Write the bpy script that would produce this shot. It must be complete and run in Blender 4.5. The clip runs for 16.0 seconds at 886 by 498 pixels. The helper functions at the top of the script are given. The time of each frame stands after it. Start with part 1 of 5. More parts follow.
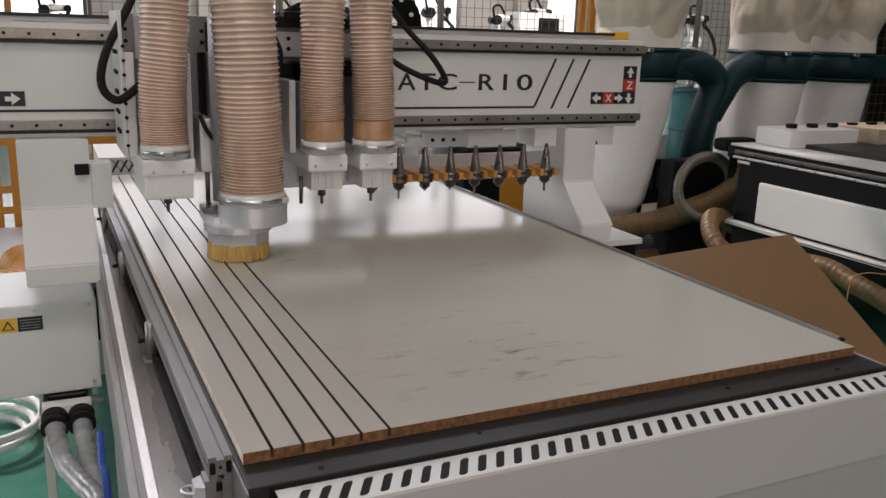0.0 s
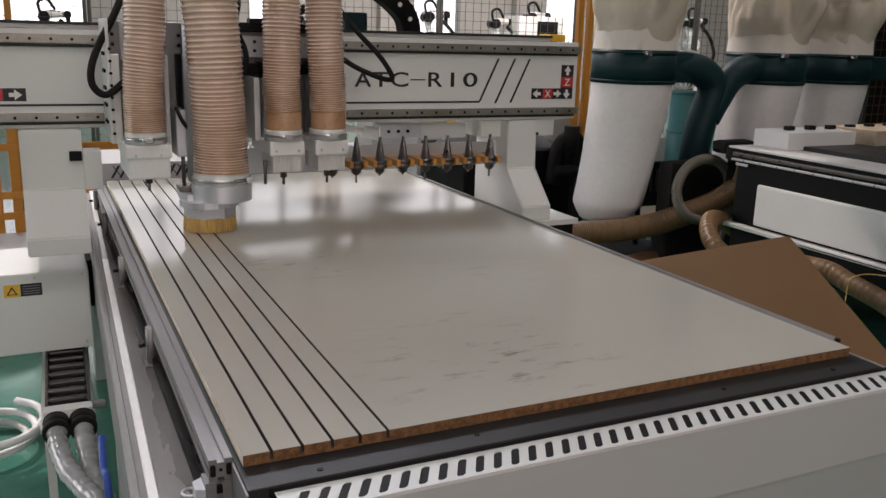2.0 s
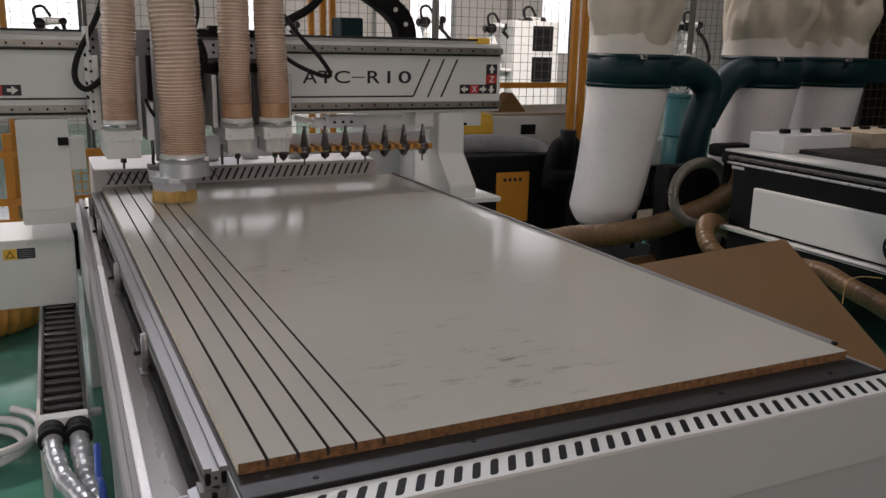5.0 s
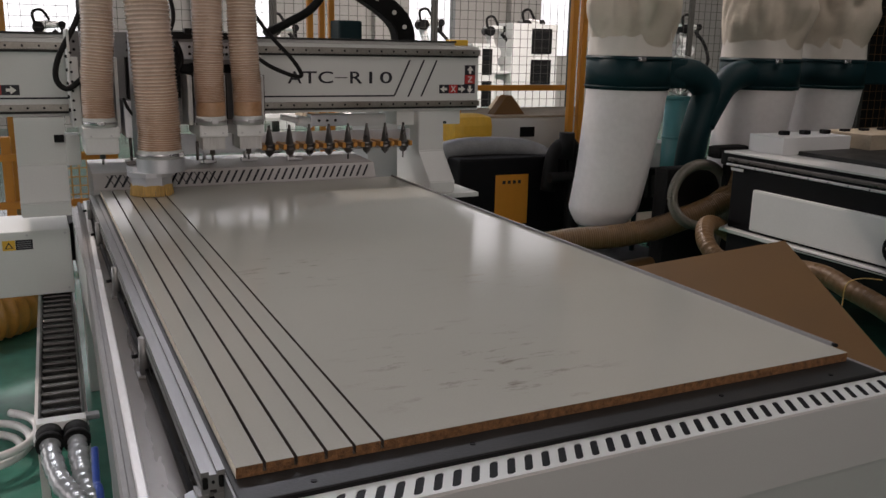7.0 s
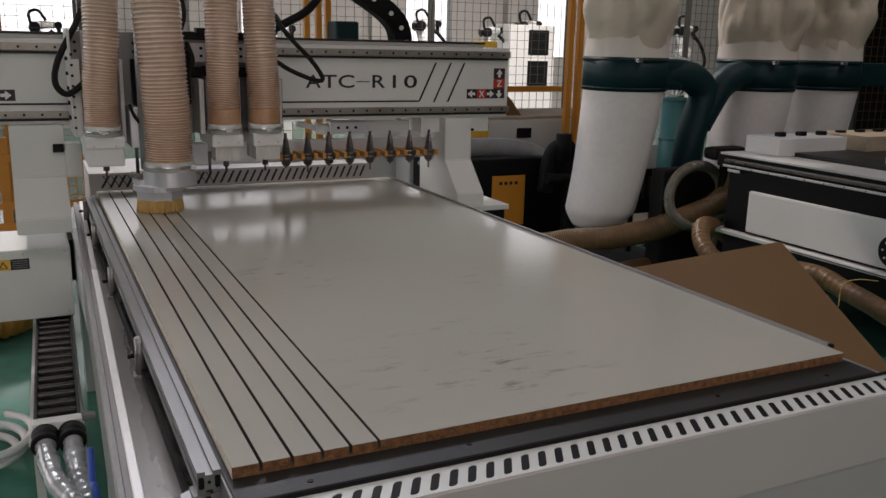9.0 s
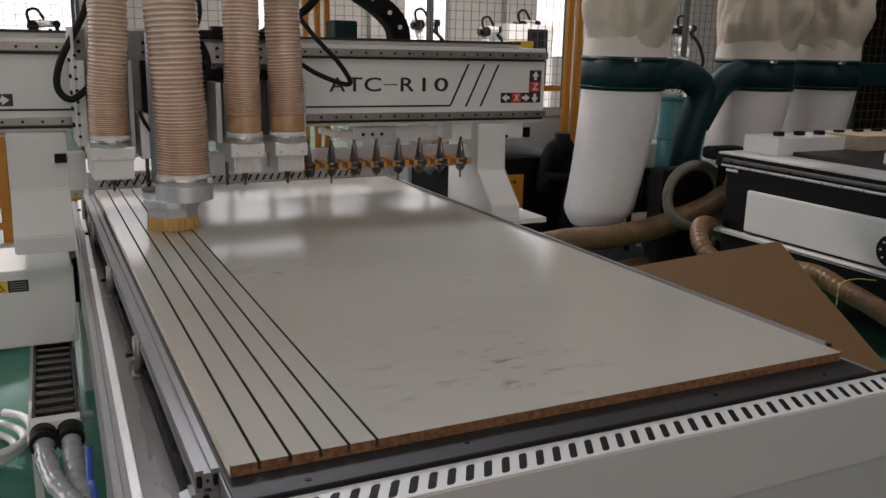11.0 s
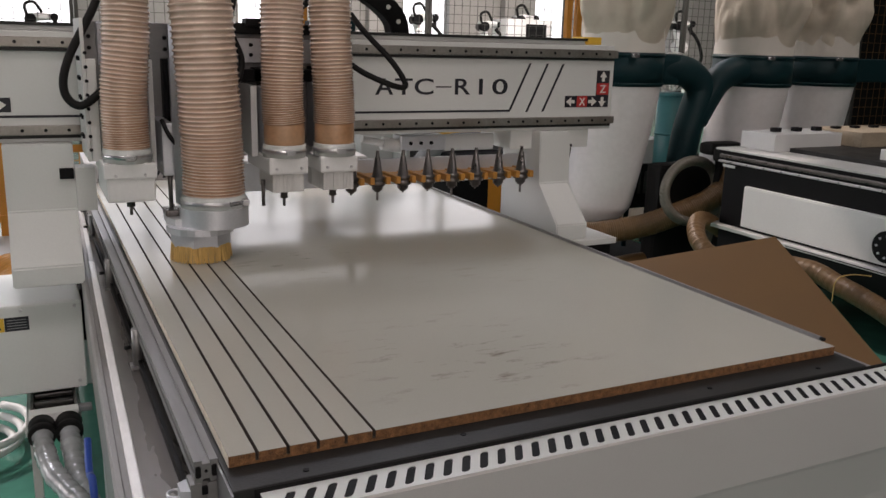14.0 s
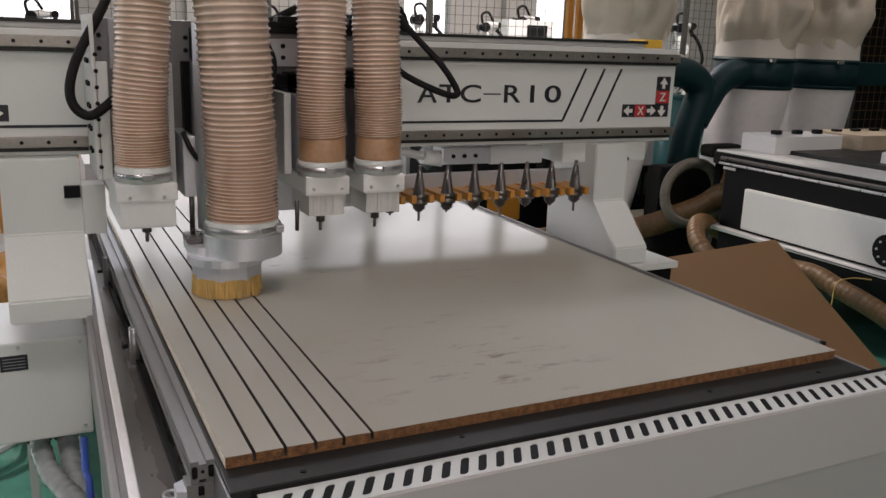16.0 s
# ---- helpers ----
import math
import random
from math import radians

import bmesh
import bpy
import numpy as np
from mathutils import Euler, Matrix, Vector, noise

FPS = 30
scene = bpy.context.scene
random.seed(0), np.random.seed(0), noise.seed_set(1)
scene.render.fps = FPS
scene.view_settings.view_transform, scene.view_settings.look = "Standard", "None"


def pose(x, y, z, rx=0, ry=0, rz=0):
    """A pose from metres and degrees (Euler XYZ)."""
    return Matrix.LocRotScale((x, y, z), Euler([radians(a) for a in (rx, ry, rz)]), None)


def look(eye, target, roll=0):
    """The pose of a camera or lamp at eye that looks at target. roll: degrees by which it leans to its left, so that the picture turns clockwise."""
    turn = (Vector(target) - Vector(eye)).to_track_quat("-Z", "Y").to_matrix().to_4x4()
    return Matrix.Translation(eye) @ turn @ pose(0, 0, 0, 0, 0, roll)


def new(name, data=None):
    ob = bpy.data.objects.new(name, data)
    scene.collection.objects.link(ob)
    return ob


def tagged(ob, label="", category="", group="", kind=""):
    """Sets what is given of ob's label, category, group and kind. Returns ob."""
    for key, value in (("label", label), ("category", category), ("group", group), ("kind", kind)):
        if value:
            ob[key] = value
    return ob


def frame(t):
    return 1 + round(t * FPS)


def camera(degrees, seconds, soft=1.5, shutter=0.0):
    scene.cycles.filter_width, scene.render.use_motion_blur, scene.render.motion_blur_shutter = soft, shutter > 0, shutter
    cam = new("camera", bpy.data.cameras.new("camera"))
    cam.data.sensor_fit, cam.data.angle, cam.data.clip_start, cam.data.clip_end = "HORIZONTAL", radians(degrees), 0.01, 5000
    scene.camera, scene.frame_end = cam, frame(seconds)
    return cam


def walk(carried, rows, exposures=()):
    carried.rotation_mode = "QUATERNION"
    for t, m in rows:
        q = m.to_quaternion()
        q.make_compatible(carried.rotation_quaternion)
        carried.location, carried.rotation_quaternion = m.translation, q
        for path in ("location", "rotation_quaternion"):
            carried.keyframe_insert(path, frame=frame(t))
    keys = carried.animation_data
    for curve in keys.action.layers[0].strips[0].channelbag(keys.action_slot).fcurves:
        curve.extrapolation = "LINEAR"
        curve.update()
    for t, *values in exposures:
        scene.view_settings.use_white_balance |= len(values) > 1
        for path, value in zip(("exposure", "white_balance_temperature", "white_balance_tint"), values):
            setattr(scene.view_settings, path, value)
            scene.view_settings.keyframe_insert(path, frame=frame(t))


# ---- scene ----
cam = camera(54.7, 16.0)
PATH = [
    (0, (-0.226, -1.106, 1.434), (0.608, 0.644, 0.943), 1.9),
    (0.5, (-0.228, -1.109, 1.437), (0.609, 0.64, 0.947), 1.9),
    (1, (-0.226, -1.113, 1.436), (0.606, 0.639, 0.948), 1.7),
    (1.5, (-0.226, -1.116, 1.437), (0.607, 0.636, 0.951), 1.7),
    (2, (-0.227, -1.12, 1.437), (0.607, 0.633, 0.954), 1.6),
    (2.5, (-0.223, -1.117, 1.437), (0.611, 0.635, 0.955), 1.7),
    (3, (-0.221, -1.115, 1.437), (0.615, 0.639, 0.958), 1.6),
    (3.5, (-0.22, -1.112, 1.436), (0.617, 0.641, 0.96), 1.6),
    (4, (-0.222, -1.117, 1.438), (0.616, 0.635, 0.962), 1.5),
    (6.5, (-0.222, -1.116, 1.436), (0.62, 0.638, 0.97), 1.2),
    (7, (-0.218, -1.112, 1.435), (0.624, 0.641, 0.969), 1.2),
    (7.5, (-0.217, -1.107, 1.434), (0.626, 0.646, 0.969), 1.2),
    (8, (-0.219, -1.108, 1.435), (0.625, 0.645, 0.97), 1.2),
    (8.5, (-0.22, -1.111, 1.435), (0.624, 0.642, 0.972), 1.2),
    (9, (-0.218, -1.112, 1.433), (0.631, 0.638, 0.97), 1.3),
    (11.5, (-0.218, -1.114, 1.433), (0.635, 0.634, 0.967), 1.4),
    (12, (-0.217, -1.11, 1.432), (0.637, 0.635, 0.956), 1.5),
    (12.5, (-0.217, -1.111, 1.432), (0.637, 0.633, 0.955), 1.4),
    (13, (-0.22, -1.115, 1.434), (0.635, 0.629, 0.956), 1.6),
    (13.5, (-0.221, -1.118, 1.433), (0.634, 0.626, 0.956), 1.7),
    (14, (-0.222, -1.124, 1.433), (0.634, 0.62, 0.957), 1.6),
    (14.5, (-0.221, -1.123, 1.433), (0.635, 0.62, 0.957), 1.7),
    (15, (-0.222, -1.121, 1.433), (0.636, 0.622, 0.959), 1.7),
    (15.5, (-0.22, -1.119, 1.433), (0.637, 0.625, 0.959), 1.8),
    (16, (-0.219, -1.117, 1.432), (0.638, 0.626, 0.957), 2.0),
]
EXPOSURES = [(0, -0.45, 7100, 21), (1, -0.56, 7100, 21), (2, -0.6, 7100, 21), (3.5, -0.69, 7100, 21), (5.2, -0.92, 7100, 21), (7, -1.04, 7100, 21), (9, -1.02, 7100, 21), (11.5, -0.84, 7100, 21), (13.5, -0.71, 7100, 21), (14.5, -0.65, 7100, 21), (16, -0.62, 7100, 21)]
walk(cam, [(t, look(eye, target, roll)) for t, eye, target, roll in PATH], EXPOSURES)

# ---- world and light ----
world = bpy.data.worlds.new("sky")
scene.world = world
world.use_nodes = True
wn = world.node_tree
sky = wn.nodes.new("ShaderNodeTexSky")
sky.sky_type, sky.sun_disc = "NISHITA", False
sky.sun_elevation, sky.sun_rotation = radians(48), radians(-20)
wn.nodes["Background"].inputs[1].default_value = 0.06
wn.links.new(sky.outputs[0], wn.nodes["Background"].inputs[0])


def sun_light():
    d = bpy.data.lights.new("sun", "SUN")
    d.energy, d.angle, d.color = 2.5, radians(0.6), (1, 0.95, 0.87)
    ob = new("sun", d)
    ob.matrix_world = look((0, 0, 20), (0.55, -1.6, 18.3))


def area_light(name, eye, target, w, h, watts, color=(1, 1, 1), spread=180):
    d = bpy.data.lights.new(name, "AREA")
    d.shape, d.size, d.size_y, d.energy, d.color = "RECTANGLE", w, h, watts, color
    d.spread = radians(spread)
    ob = new(name, d)
    ob.matrix_world = look(eye, target)


sun_light()
area_light("skylight_light", (0.6, 8.4, 7.2), (0.3, 1.0, 0.9), 10.0, 1.4, 200, (0.78, 0.88, 1.0), 60)
# near, right and back are added fill lamps, not known skylights
area_light("fill_light_near", (-1.2, -2.2, 7.2), (-0.3, 0.2, 0.8), 5.0, 1.2, 50, (0.98, 0.98, 0.97), 60)
area_light("fill_light_right", (5.6, 0.3, 7.2), (4.4, 3.6, 1.0), 5.0, 1.4, 40, (1.0, 0.98, 0.96), 70)
area_light("fill_light_back", (7.5, 6.4, 7.2), (7.0, 12.2, 1.4), 11.0, 1.2, 980, (1.0, 0.98, 0.95), 80)
area_light("window_light_left", (-7.5, 7.0, 3.3), (0, 5.5, 1.2), 13, 4.0, 310, (0.97, 0.98, 1.0), 120)
area_light("window_light_front", (-1.0, -7.5, 3.6), (0.2, 1.4, 1.15), 9, 3.6, 72, (1.0, 0.95, 0.89), 70)


# ---- materials ----
def surf(name, base, rough=0.5, metal=0.0, var=0.12, scale=6.0, bump=0.02, fine=120.0, stain=None, stain_amt=0.0, coat=0.0, stretch=(1, 1, 1), trans=0.0, spec=0.5, rvar=0.1):
    """Procedural paint, metal or cloth: broad wear, fine grain and a little relief."""
    m = bpy.data.materials.new(name)
    m.use_nodes = True
    nt = m.node_tree
    b = nt.nodes["Principled BSDF"]
    co = nt.nodes.new("ShaderNodeTexCoord")
    mp = nt.nodes.new("ShaderNodeMapping")
    mp.inputs["Scale"].default_value = stretch
    nt.links.new(co.outputs["Object"], mp.inputs[0])
    n1, n2 = nt.nodes.new("ShaderNodeTexNoise"), nt.nodes.new("ShaderNodeTexNoise")
    n1.inputs["Scale"].default_value, n1.inputs["Detail"].default_value = scale, 6
    n2.inputs["Scale"].default_value, n2.inputs["Detail"].default_value = fine, 4
    for n in (n1, n2):
        nt.links.new(mp.outputs[0], n.inputs["Vector"])
    mix = nt.nodes.new("ShaderNodeMix")
    mix.data_type = "FLOAT"
    mix.inputs[0].default_value = 0.4
    nt.links.new(n1.outputs[0], mix.inputs[2])
    nt.links.new(n2.outputs[0], mix.inputs[3])
    ramp = nt.nodes.new("ShaderNodeValToRGB")
    ramp.color_ramp.elements[0].position, ramp.color_ramp.elements[1].position = 0.3, 0.7
    ramp.color_ramp.elements[0].color = (*[c * (1 - var) for c in base], 1)
    ramp.color_ramp.elements[1].color = (*[min(1, c * (1 + var)) for c in base], 1)
    nt.links.new(mix.outputs[0], ramp.inputs[0])
    color = ramp.outputs[0]
    if stain:
        n3 = nt.nodes.new("ShaderNodeTexNoise")
        n3.inputs["Scale"].default_value, n3.inputs["Detail"].default_value = scale * 0.6, 8
        nt.links.new(mp.outputs[0], n3.inputs["Vector"])
        r3 = nt.nodes.new("ShaderNodeValToRGB")
        r3.color_ramp.elements[0].position, r3.color_ramp.elements[1].position = 0.5, 0.72
        r3.color_ramp.elements[0].color = (0, 0, 0, 1)
        r3.color_ramp.elements[1].color = (stain_amt,) * 3 + (1,)
        nt.links.new(n3.outputs[0], r3.inputs[0])
        mx = nt.nodes.new("ShaderNodeMix")
        mx.data_type = "RGBA"
        nt.links.new(r3.outputs[0], mx.inputs[0])
        nt.links.new(color, mx.inputs[6])
        mx.inputs[7].default_value = (*stain, 1)
        color = mx.outputs[2]
    nt.links.new(color, b.inputs["Base Color"])
    rr = nt.nodes.new("ShaderNodeMapRange")
    rr.inputs[3].default_value, rr.inputs[4].default_value = max(0.02, rough - rvar), min(1, rough + rvar)
    nt.links.new(n1.outputs[0], rr.inputs[0])
    nt.links.new(rr.outputs[0], b.inputs["Roughness"])
    b.inputs["Metallic"].default_value = metal
    b.inputs["Coat Weight"].default_value = coat
    b.inputs["Specular IOR Level"].default_value = spec
    b.inputs["Transmission Weight"].default_value = trans
    if bump:
        bp = nt.nodes.new("ShaderNodeBump")
        bp.inputs["Strength"].default_value, bp.inputs["Distance"].default_value = 1.0, bump * 0.01
        nt.links.new(n2.outputs[0], bp.inputs["Height"])
        nt.links.new(bp.outputs[0], b.inputs["Normal"])
    return m


def glow(name, color, strength):
    m = bpy.data.materials.new(name)
    m.use_nodes = True
    b = m.node_tree.nodes["Principled BSDF"]
    b.inputs["Base Color"].default_value = (*color, 1)
    b.inputs["Emission Color"].default_value = (*color, 1)
    b.inputs["Emission Strength"].default_value = strength
    return m


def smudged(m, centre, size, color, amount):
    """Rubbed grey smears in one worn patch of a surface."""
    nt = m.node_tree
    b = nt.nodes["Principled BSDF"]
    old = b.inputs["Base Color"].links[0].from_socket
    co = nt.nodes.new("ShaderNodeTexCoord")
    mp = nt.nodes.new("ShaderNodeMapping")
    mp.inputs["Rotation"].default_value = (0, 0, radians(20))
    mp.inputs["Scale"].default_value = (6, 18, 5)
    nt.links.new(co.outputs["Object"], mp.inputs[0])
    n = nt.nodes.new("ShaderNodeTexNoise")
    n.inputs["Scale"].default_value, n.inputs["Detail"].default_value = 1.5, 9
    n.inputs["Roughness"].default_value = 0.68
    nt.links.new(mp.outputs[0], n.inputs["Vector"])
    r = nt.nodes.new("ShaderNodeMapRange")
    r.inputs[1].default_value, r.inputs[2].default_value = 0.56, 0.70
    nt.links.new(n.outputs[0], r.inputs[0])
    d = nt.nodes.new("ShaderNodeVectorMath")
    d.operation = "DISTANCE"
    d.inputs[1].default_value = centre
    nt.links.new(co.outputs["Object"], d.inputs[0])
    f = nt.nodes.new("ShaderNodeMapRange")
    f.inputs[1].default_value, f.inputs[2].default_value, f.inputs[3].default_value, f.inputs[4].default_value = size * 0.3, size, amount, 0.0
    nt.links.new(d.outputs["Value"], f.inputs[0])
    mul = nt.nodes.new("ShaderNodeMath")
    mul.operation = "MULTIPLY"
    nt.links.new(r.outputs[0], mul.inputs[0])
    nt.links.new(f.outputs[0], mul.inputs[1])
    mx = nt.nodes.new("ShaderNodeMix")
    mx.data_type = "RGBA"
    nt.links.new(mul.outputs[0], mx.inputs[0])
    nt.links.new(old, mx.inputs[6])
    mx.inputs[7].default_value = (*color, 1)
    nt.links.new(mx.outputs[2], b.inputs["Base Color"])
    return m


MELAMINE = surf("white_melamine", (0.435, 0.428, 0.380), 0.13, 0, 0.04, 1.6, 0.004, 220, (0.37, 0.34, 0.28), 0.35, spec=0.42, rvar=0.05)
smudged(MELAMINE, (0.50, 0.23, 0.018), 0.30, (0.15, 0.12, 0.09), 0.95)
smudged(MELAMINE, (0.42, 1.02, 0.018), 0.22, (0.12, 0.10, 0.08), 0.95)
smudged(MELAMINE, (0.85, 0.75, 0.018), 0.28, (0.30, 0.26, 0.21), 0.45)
CHIP = surf("raw_chipboard", (0.21, 0.10, 0.04), 0.85, 0, 0.75, 90, 0.4, 350)
# pale left edge, its colour raised to stand for light from the left
CHIP_SIDE = surf("lit_pale_chipboard_edge", (0.88, 0.76, 0.63), 0.8, 0, 0.25, 40, 0.25, 300)
# groove walls and floors, much darker than the core they are cut in
KERF = surf("dark_kerf", (0.05, 0.035, 0.025), 0.9, 0, 0.4, 40, 0.2, 200)
PAINT = surf("white_machine_paint", (0.66, 0.68, 0.66), 0.38, 0, 0.04, 2.5, 0.02, 160, (0.5, 0.49, 0.45), 0.35)
PAINT2 = surf("grey_white_paint", (0.60, 0.61, 0.60), 0.42, 0, 0.05, 3, 0.02, 160, (0.45, 0.43, 0.39), 0.3)
FRONT = surf("pale_grey_powder_coat", (0.50, 0.485, 0.475), 0.45, 0, 0.04, 2, 0.04, 420, (0.5, 0.48, 0.45), 0.2)
BEDGREY = surf("dark_grey_bed", (0.024, 0.0245, 0.024), 0.46, 0, 0.3, 9, 0.03, 200, (0.06, 0.05, 0.04), 0.4, spec=0.28)
STEEL = surf("brushed_steel", (0.55, 0.55, 0.56), 0.28, 0.9, 0.15, 5, 0.02, 90, stretch=(1, 0.06, 1))
RAILSTEEL = surf("oiled_rail_steel", (0.30, 0.285, 0.26), 0.38, 0.7, 0.25, 8, 0.02, 90, (0.16, 0.12, 0.09), 0.5)
ALU = surf("anodised_aluminium", (0.24, 0.237, 0.235), 0.36, 0.5, 0.14, 7, 0.015, 120, stretch=(1, 0.1, 1), spec=0.15)
# white base paints in the blown-out reflection on the polished rail
RAILTOP = surf("polished_rail_glare", (0.80, 0.79, 0.78), 0.3, 0.1, 0.12, 6, 0.02, 140, (0.45, 0.42, 0.40), 0.4, stretch=(1, 0.25, 1))
PLATE = surf("grey_machined_plate", (0.23, 0.233, 0.236), 0.42, 0.35, 0.12, 5, 0.02, 140, (0.2, 0.18, 0.16), 0.4)
RAILPAINT = surf("scuffed_rail_steel", (0.27, 0.265, 0.26), 0.5, 0.15, 0.15, 6, 0.02, 140, (0.26, 0.22, 0.19), 0.6, stretch=(1, 0.25, 1), spec=0.15)
CAST = surf("cast_aluminium", (0.62, 0.64, 0.67), 0.38, 0.55, 0.08, 8, 0.03, 150)
PALE_CAST = surf("dull_aluminium", (0.50, 0.52, 0.55), 0.5, 0.3, 0.08, 8, 0.03, 150)
GUTTER = surf("oily_steel_gutter", (0.16, 0.147, 0.135), 0.28, 0.5, 0.2, 3, 0.02, 60, (0.07, 0.06, 0.05), 0.4, spec=0.3, stretch=(1, 0.2, 1))
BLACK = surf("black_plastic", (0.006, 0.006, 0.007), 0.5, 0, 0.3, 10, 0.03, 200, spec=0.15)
RUBBER = surf("black_rubber", (0.008, 0.0078, 0.0078), 0.6, 0, 0.3, 12, 0.04, 200, spec=0.2)
INK = surf("black_print", (0.012, 0.013, 0.02), 0.5, 0, 0.2, 20, 0.0)
RED = surf("red_print", (0.50, 0.035, 0.03), 0.5, 0, 0.12, 20, 0.0)
WHITEINK = surf("white_print", (0.75, 0.74, 0.70), 0.5, 0, 0.06, 20, 0.0)
YELLOW = surf("yellow_print", (0.75, 0.45, 0.05), 0.5, 0, 0.1, 20, 0.0)
AMBER = surf("amber_fork_plastic", (0.52, 0.24, 0.05), 0.35, 0, 0.2, 20, 0.02)
BRISTLE = surf("straw_bristles", (0.58, 0.38, 0.13), 0.7, 0, 0.35, 60, 0.1, 300, stretch=(1, 1, 0.1))
SKIRT_CLEAR = surf("milky_plastic_strips", (0.58, 0.58, 0.56), 0.3, 0, 0.15, 30, 0.05, 200, stretch=(1, 1, 0.1))
# the pale stain colour paints hazy daylight reflections into the coating
FLOOR = surf("green_floor_coating", (0.055, 0.205, 0.155), 0.12, 0, 0.25, 0.8, 0.03, 14, (0.22, 0.33, 0.29), 0.6)
CONCRETE = surf("pale_hall_wall", (0.34, 0.33, 0.315), 0.8, 0, 0.12, 0.8, 0.1, 20)
ROOF = surf("roof_sheeting", (0.16, 0.16, 0.165), 0.6, 0.2, 0.12, 0.6, 0.03, 20)
TEAL = surf("dark_teal_enamel", (0.004, 0.026, 0.031), 0.5, 0, 0.2, 5, 0.03, 90, spec=0.25)
CLOTH = surf("beige_filter_cloth", (0.62, 0.55, 0.455), 0.9, 0, 0.14, 4, 0.25, 260, (0.36, 0.29, 0.21), 0.8)
SKIRT = surf("white_filter_cloth", (0.69, 0.65, 0.59), 0.85, 0, 0.06, 5, 0.15, 220)
PLASTIC_BAG = surf("milky_plastic_bag", (0.74, 0.715, 0.71), 0.4, 0, 0.08, 3, 0.05, 30, (0.56, 0.52, 0.46), 0.4)
ORANGE = surf("orange_enamel", (0.66, 0.27, 0.03), 0.45, 0, 0.12, 4, 0.02)
HARDBOARD = surf("brown_hardboard", (0.165, 0.085, 0.027), 0.62, 0, 0.1, 3, 0.06, 260)
CLEAR_FLEX = surf("grey_brown_clear_hose", (0.16, 0.145, 0.115), 0.3, 0, 0.25, 9, 0.03, 80, coat=0.4)
FLEX = surf("brown_flex_duct", (0.165, 0.092, 0.038), 0.42, 0, 0.25, 9, 0.03, 80)
WRAP = surf("plastic_wrapped_conduit", (0.30, 0.315, 0.325), 0.16, 0, 0.35, 14, 0.25, 40, coat=0.6)
CONDUIT = surf("grey_conduit", (0.25, 0.26, 0.27), 0.35, 0, 0.2, 12, 0.03, 90)
PVC = surf("clear_grey_hose", (0.55, 0.58, 0.56), 0.25, 0, 0.1, 9, 0.0)
BLUE = surf("blue_cable", (0.02, 0.07, 0.35), 0.4, 0, 0.15, 9, 0.0)
PALE = surf("pale_enamel", (0.72, 0.73, 0.72), 0.4, 0, 0.05, 4, 0.02)
TABLE_GREEN = surf("teal_drum_paint", (0.05, 0.21, 0.225), 0.4, 0, 0.15, 4, 0.02)
WIRE = surf("dark_mesh_wire", (0.06, 0.06, 0.055), 0.5, 0.3, 0.2, 9, 0.0)
WOOD = surf("pale_timber", (0.42, 0.35, 0.26), 0.7, 0, 0.2, 8, 0.06, 90)
GLARE = glow("bright_overcast_daylight", (0.90, 0.95, 1.0), 2.8)


def hose_material():
    """Clear PVC duct with sawdust caked inside, denser towards the foot of the hose."""
    m = surf("dusty_clear_hose", (0.56, 0.42, 0.33), 0.28, 0, 0.14, 7, 0.0, 40, (0.38, 0.235, 0.15), 0.6)
    b = m.node_tree.nodes["Principled BSDF"]
    b.inputs["Coat Weight"].default_value = 0.5
    b.inputs["Coat Roughness"].default_value = 0.15
    nt = m.node_tree
    old = b.inputs["Base Color"].links[0].from_socket
    co, sep = nt.nodes.new("ShaderNodeTexCoord"), nt.nodes.new("ShaderNodeSeparateXYZ")
    nt.links.new(co.outputs["Generated"], sep.inputs[0])
    mr, mx = nt.nodes.new("ShaderNodeMapRange"), nt.nodes.new("ShaderNodeMix")
    mr.inputs[1].default_value, mr.inputs[2].default_value = 0.02, 0.46
    mr.inputs[3].default_value, mr.inputs[4].default_value = 0.75, 0.0
    nt.links.new(sep.outputs[2], mr.inputs[0])
    mx.data_type = "RGBA"
    nt.links.new(mr.outputs[0], mx.inputs[0])
    nt.links.new(old, mx.inputs[6])
    mx.inputs[7].default_value = (0.40, 0.205, 0.105, 1)
    nt.links.new(mx.outputs[2], b.inputs["Base Color"])
    return m


DUST = surf("packed_sawdust", (0.42, 0.225, 0.115), 0.35, 0, 0.3, 14, 0.05, 90, (0.55, 0.38, 0.25), 0.5, coat=0.4)
# second material is lighter, painting the highlight along each clear rib
HOSE = [hose_material(), surf("hose_rib_highlight", (0.70, 0.56, 0.46), 0.2, 0, 0.15, 9, 0.0, 40, coat=0.6)]


# ---- mesh helpers ----
def box(bm, x0, x1, y0, y1, z0, z1, bev=0.0, mat=0):
    v = [bm.verts.new((x, y, z)) for x in (x0, x1) for y in (y0, y1) for z in (z0, z1)]
    fs = [bm.faces.new([v[i] for i in q]) for q in ((0, 1, 3, 2), (4, 6, 7, 5), (0, 4, 5, 1), (2, 3, 7, 6), (0, 2, 6, 4), (1, 5, 7, 3))]
    for f in fs:
        f.material_index = mat
    if bev:
        edges = list({e for f in fs for e in f.edges})
        bmesh.ops.bevel(bm, geom=edges, offset=bev, segments=2, affect="EDGES", profile=0.6)
    return fs


def frame_at(axis):
    a = Vector(axis).normalized()
    u = a.cross(Vector((0, 0, 1)) if abs(a.z) < 0.9 else Vector((1, 0, 0))).normalized()
    return u, a.cross(u)


